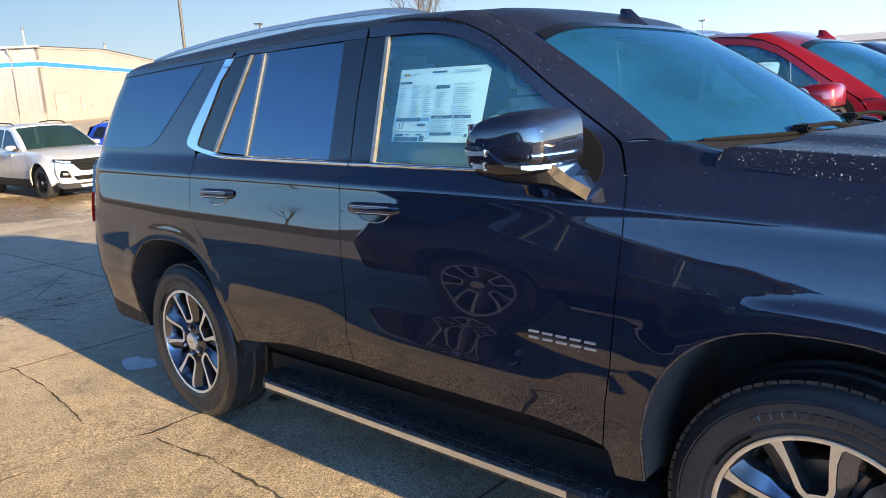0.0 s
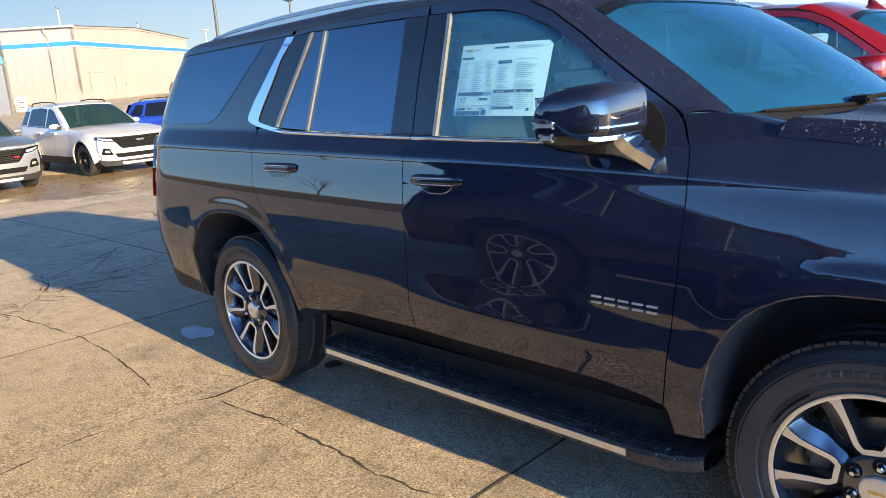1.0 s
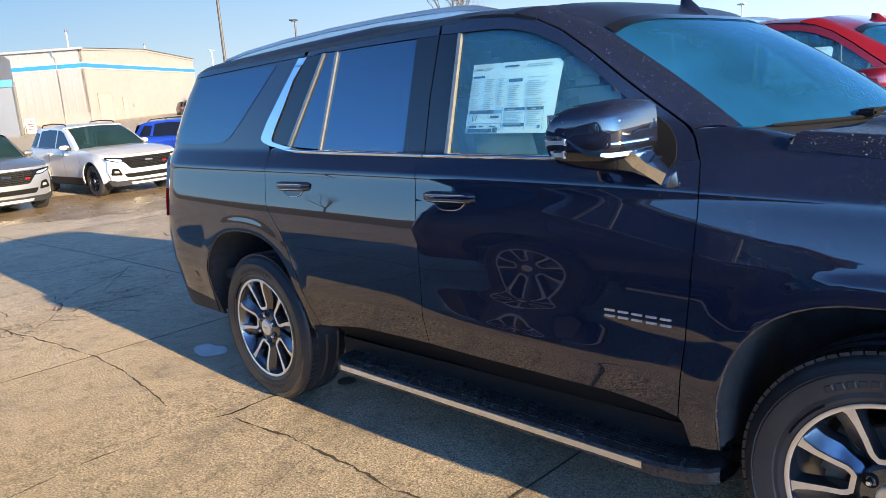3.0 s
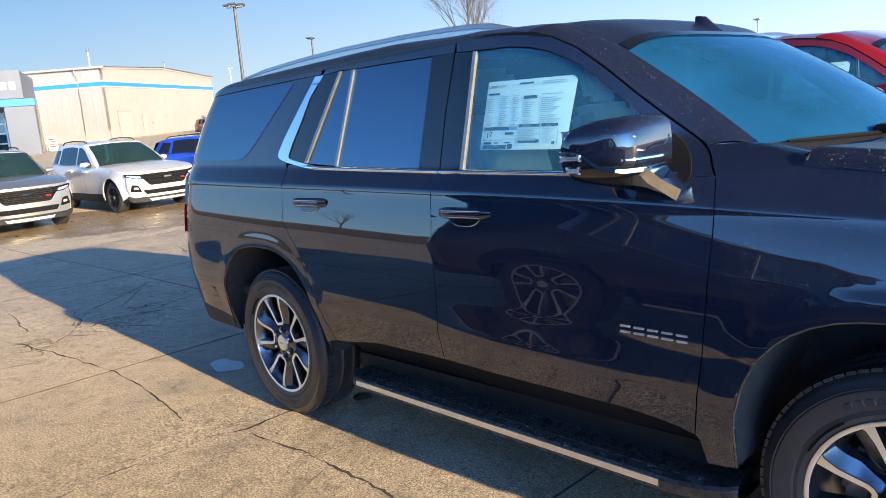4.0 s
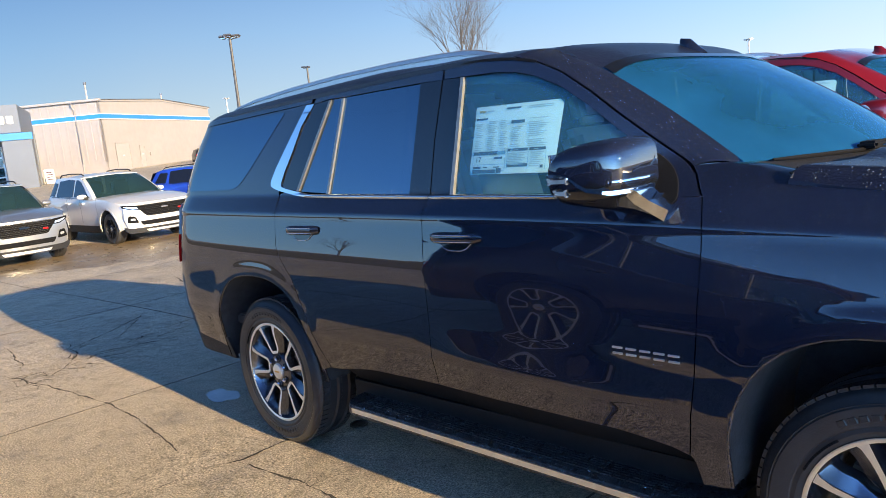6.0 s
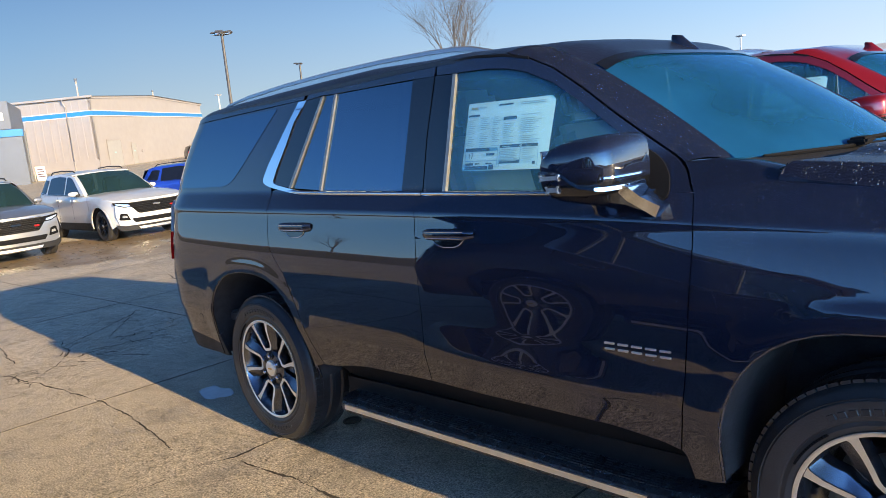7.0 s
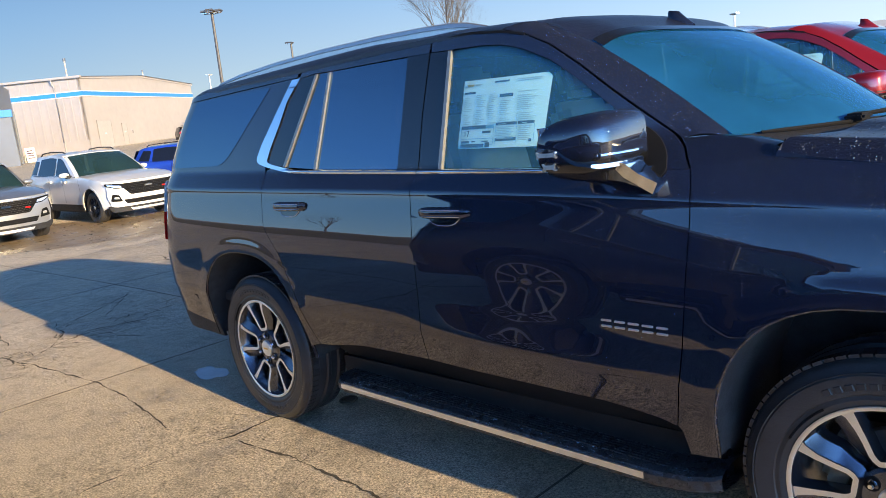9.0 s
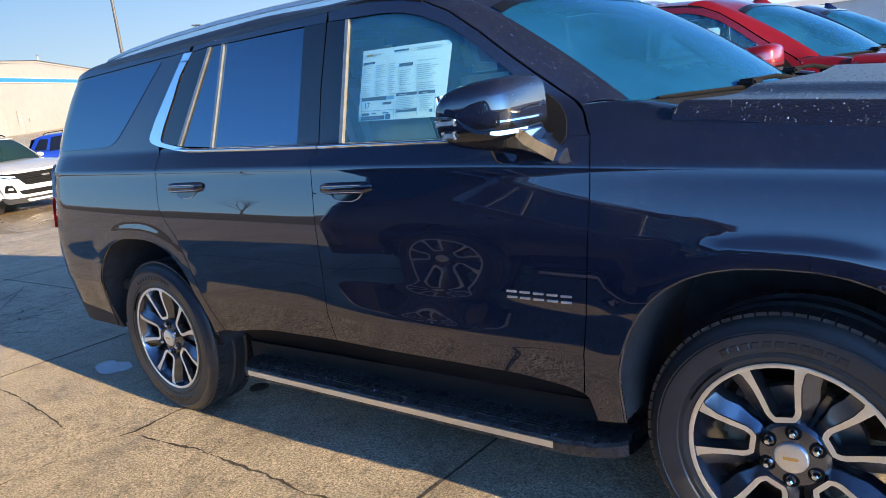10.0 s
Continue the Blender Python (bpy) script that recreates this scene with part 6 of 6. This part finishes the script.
YL = (-12.2, -8.1, -4.05, 0.18, 4.1, 8.2, 12.3)
for x1, x0 in zip(XL, XL[1:]):
    for y0, y1 in zip(YL, YL[1:]):
        d = 0.005
        panel("slab", rnd([(x0 + d, y0 + d), (x1 - d, y0 + d), (x1 - d, y1 - d), (x0 + d, y1 - d)], 0.03, 2), lambda u, v: (u, v, ground_z(u, v)), CONCRETE, lot, (0, 0, -1), (0.6, 2.5), 0.008)


for k, x in enumerate(XL):
    vs = [(x + a * 0.0065, y, ground_z(x) + 0.002) for y in (YL[0], YL[-1]) for a in (-1, 1)]
    mesh("joint_filler", vs, [(0, 1, 3, 2)], CRACK, lot, smooth=False)
for y in YL:
    xs = [XL[0] - 0.5 * i for i in range(int((XL[0] - XL[-1]) / 0.5) + 1)]
    vs = [(x, y + a * 0.0065, ground_z(x) + 0.0016) for x in xs for a in (-1, 1)]
    mesh("joint_filler", vs, [(2 * i, 2 * i + 1, 2 * i + 3, 2 * i + 2) for i in range(len(xs) - 1)], CRACK, lot, smooth=False)


def crack(points, width=0.008, seed=0, label="dirt-filled crack in the concrete"):
    """A ragged dark seam along a line on the ground."""
    rng = random.Random(seed)
    pts = []
    for (ax, ay), (bx, by) in zip(points, points[1:]):
        n = max(2, int(math.hypot(bx - ax, by - ay) / 0.025))
        for i in range(n):
            t = i / n
            pts.append((ax + (bx - ax) * t, ay + (by - ay) * t))
    pts.append(points[-1])
    vs, fs = [], []
    off = 0.0
    for i, (x, y) in enumerate(pts):
        a, b = pts[max(i - 1, 0)], pts[min(i + 1, len(pts) - 1)]
        d = Vector((b[0] - a[0], b[1] - a[1])).normalized()
        off = off * 0.82 + rng.uniform(-1, 1) * 0.007
        w = 0.50 * width * max(0.30, 0.75 + 1.4 * noise.noise(Vector((x * 7, y * 7, seed)))) * min(1.0, 0.25 + 6 * min(i, len(pts) - 1 - i) / len(pts))
        nx, ny = -d.y, d.x
        for k in (-0.5, 0.5):
            px, py = x + nx * (off + k * w * rng.uniform(0.7, 1.3)), y + ny * (off + k * w * rng.uniform(0.7, 1.3))
            vs.append((px, py, ground_z(px, py) + 0.0025))
    fs = [(2 * i, 2 * i + 1, 2 * i + 3, 2 * i + 2) for i in range(len(pts) - 1)]
    return mesh("crack", vs, fs, CRACK, lot, label, smooth=False)


crack([(-3.4, -1.66), (-2.63, -1.51), (-2.18, -1.44), (-1.65, -1.35), (-1.26, -1.36), (-0.85, -1.38), (-0.23, -1.44), (-0.01, -1.42)], 0.023, 1)
crack([(-0.01, -1.42), (0.06, -1.28), (0.05, -1.13), (0.05, -0.98), (0.07, -0.7)], 0.023, 2)
crack([(-0.01, -1.42), (-0.03, -1.66), (-0.02, -1.80), (-0.04, -1.97), (0.02, -2.3), (0.0, -2.9)], 0.013, 3)
crack([(0.07, -1.29), (0.31, -1.26), (0.45, -1.24), (0.61, -1.22), (0.79, -1.23), (0.98, -1.24), (1.40, -1.26), (1.81, -1.24)], 0.023, 4)
crack([(0.56, -1.20), (0.60, -1.16), (0.66, -1.18), (0.66, -1.24), (0.60, -1.26)], 0.012, 14)
crack([(-3.57, -0.97), (-3.94, -0.48), (-4.03, -0.37), (-4.41, 0.05)], 0.026, 5)
crack([(-4.42, -1.33), (-3.95, -1.36), (-3.70, -1.40), (-3.40, -1.42), (-3.2, -1.52)], 0.022, 6)
crack([(-2.70, -1.82), (-2.75, -1.65), (-2.66, -1.53), (-2.93, -1.24), (-3.06, -0.94), (-3.06, -0.66), (-2.9, -0.2)], 0.020, 7)
crack([(-2.93, -1.24), (-3.3, -1.0), (-3.62, -0.98), (-3.78, -0.9)], 0.022, 8)
crack([(-3.06, -0.94), (-2.75, -0.85), (-2.4, -0.62)], 0.018, 9)
crack([(-5.9, -0.9), (-5.4, -0.5), (-5.1, -0.05)], 0.02, 10)
crack([(-7.6, 1.2), (-6.9, 1.5), (-6.2, 1.3), (-5.4, 1.7)], 0.03, 11)
crack([(-4.03, -0.37), (-4.3, -0.55), (-4.6, -0.58)], 0.018, 12)
crack([(-3.09, -1.14), (-3.56, -0.89), (-3.48, -0.59), (-4.24, -0.09), (-4.54, 0.1)], 0.020, 15)
crack([(-4.44, -0.54), (-4.17, -0.33), (-3.87, -0.13)], 0.018, 16)
craze = random.Random(21)
for k in range(46):  # crazed surface along the worn slab edge
    t = craze.random()
    x, y = -2.62 - 0.85 * t + craze.gauss(0, 0.14), -1.95 + 2.1 * t
    pts, a = [(x, y)], craze.uniform(1.0, 2.3)
    for i in range(craze.randint(2, 4)):
        a += craze.uniform(-0.9, 0.9)
        x, y = x + 0.09 * math.cos(a), y + 0.09 * math.sin(a)
        pts.append((x, y))
    crack(pts, craze.uniform(0.012, 0.024), 30 + k)
crack([(1.2, -2.6), (0.9, -2.2), (0.98, -1.7), (0.80, -1.25)], 0.010, 13)


def patch(name, x, y, rx, ry, mt, label, category, seed=0, lift=0.003):
    vs = [(x, y, ground_z(x, y) + lift)]
    for k in range(28):
        a = k * math.tau / 28
        w = 1 + 0.55 * noise.noise(Vector((math.cos(a) * 1.4, math.sin(a) * 1.4, seed))) + 0.30 * noise.noise(Vector((math.cos(a) * 5, math.sin(a) * 5, seed)))
        vs.append((x + math.cos(a) * rx * w, y + math.sin(a) * ry * w, ground_z(x + math.cos(a) * rx * w) + lift - 0.0005))
    return tagged(mesh(name, vs, [(0, k + 1, (k + 1) % 28 + 1) for k in range(28)], mt), label, category)


wet = rnd([(-12.5, -3.0), (-11.9, 0.1), (-11.1, 1.0), (-10.5, 1.8), (-9.7, 2.9), (-9.2, 4.6), (-11.5, 6.2), (-14.5, 4.6), (-16.5, 1.0), (-15.5, -3.6)], 0.8)
panel("damp_patch", wet, lambda u, v: (u + 0.35 * noise.noise(Vector((u * 1.3, v * 1.3, 2))) + 0.12 * noise.noise(Vector((u * 5, v * 5, 1))), v + 0.3 * noise.noise(Vector((v * 1.3, u * 1.3, 5))), ground_z(u, v) + 0.004), DAMP, lot, (0, 0, -1), 0.2, 0.0, "dark damp patch on the concrete before the far cars")
patch("puddle", -1.03, -0.80, 0.17, 0.085, WATER, "small puddle, its sky reflection painted pale, under the exhaust of the parked vehicle", "puddle", 3)
cover = root("floor_cap", pose(0.225, -0.61, ground_z(0.225)), "small round iron cap set in the concrete", "drain cover")
vs, fs = revolve([(0.0, 0.004), (0.030, 0.004), (0.034, 0.001), (0.038, 0.001), (0.042, 0.006), (0.052, 0.006), (0.055, 0.0)], 24)
mesh("cap_ring", [(x, z, y) for x, y, z in vs], fs, IRON, cover)
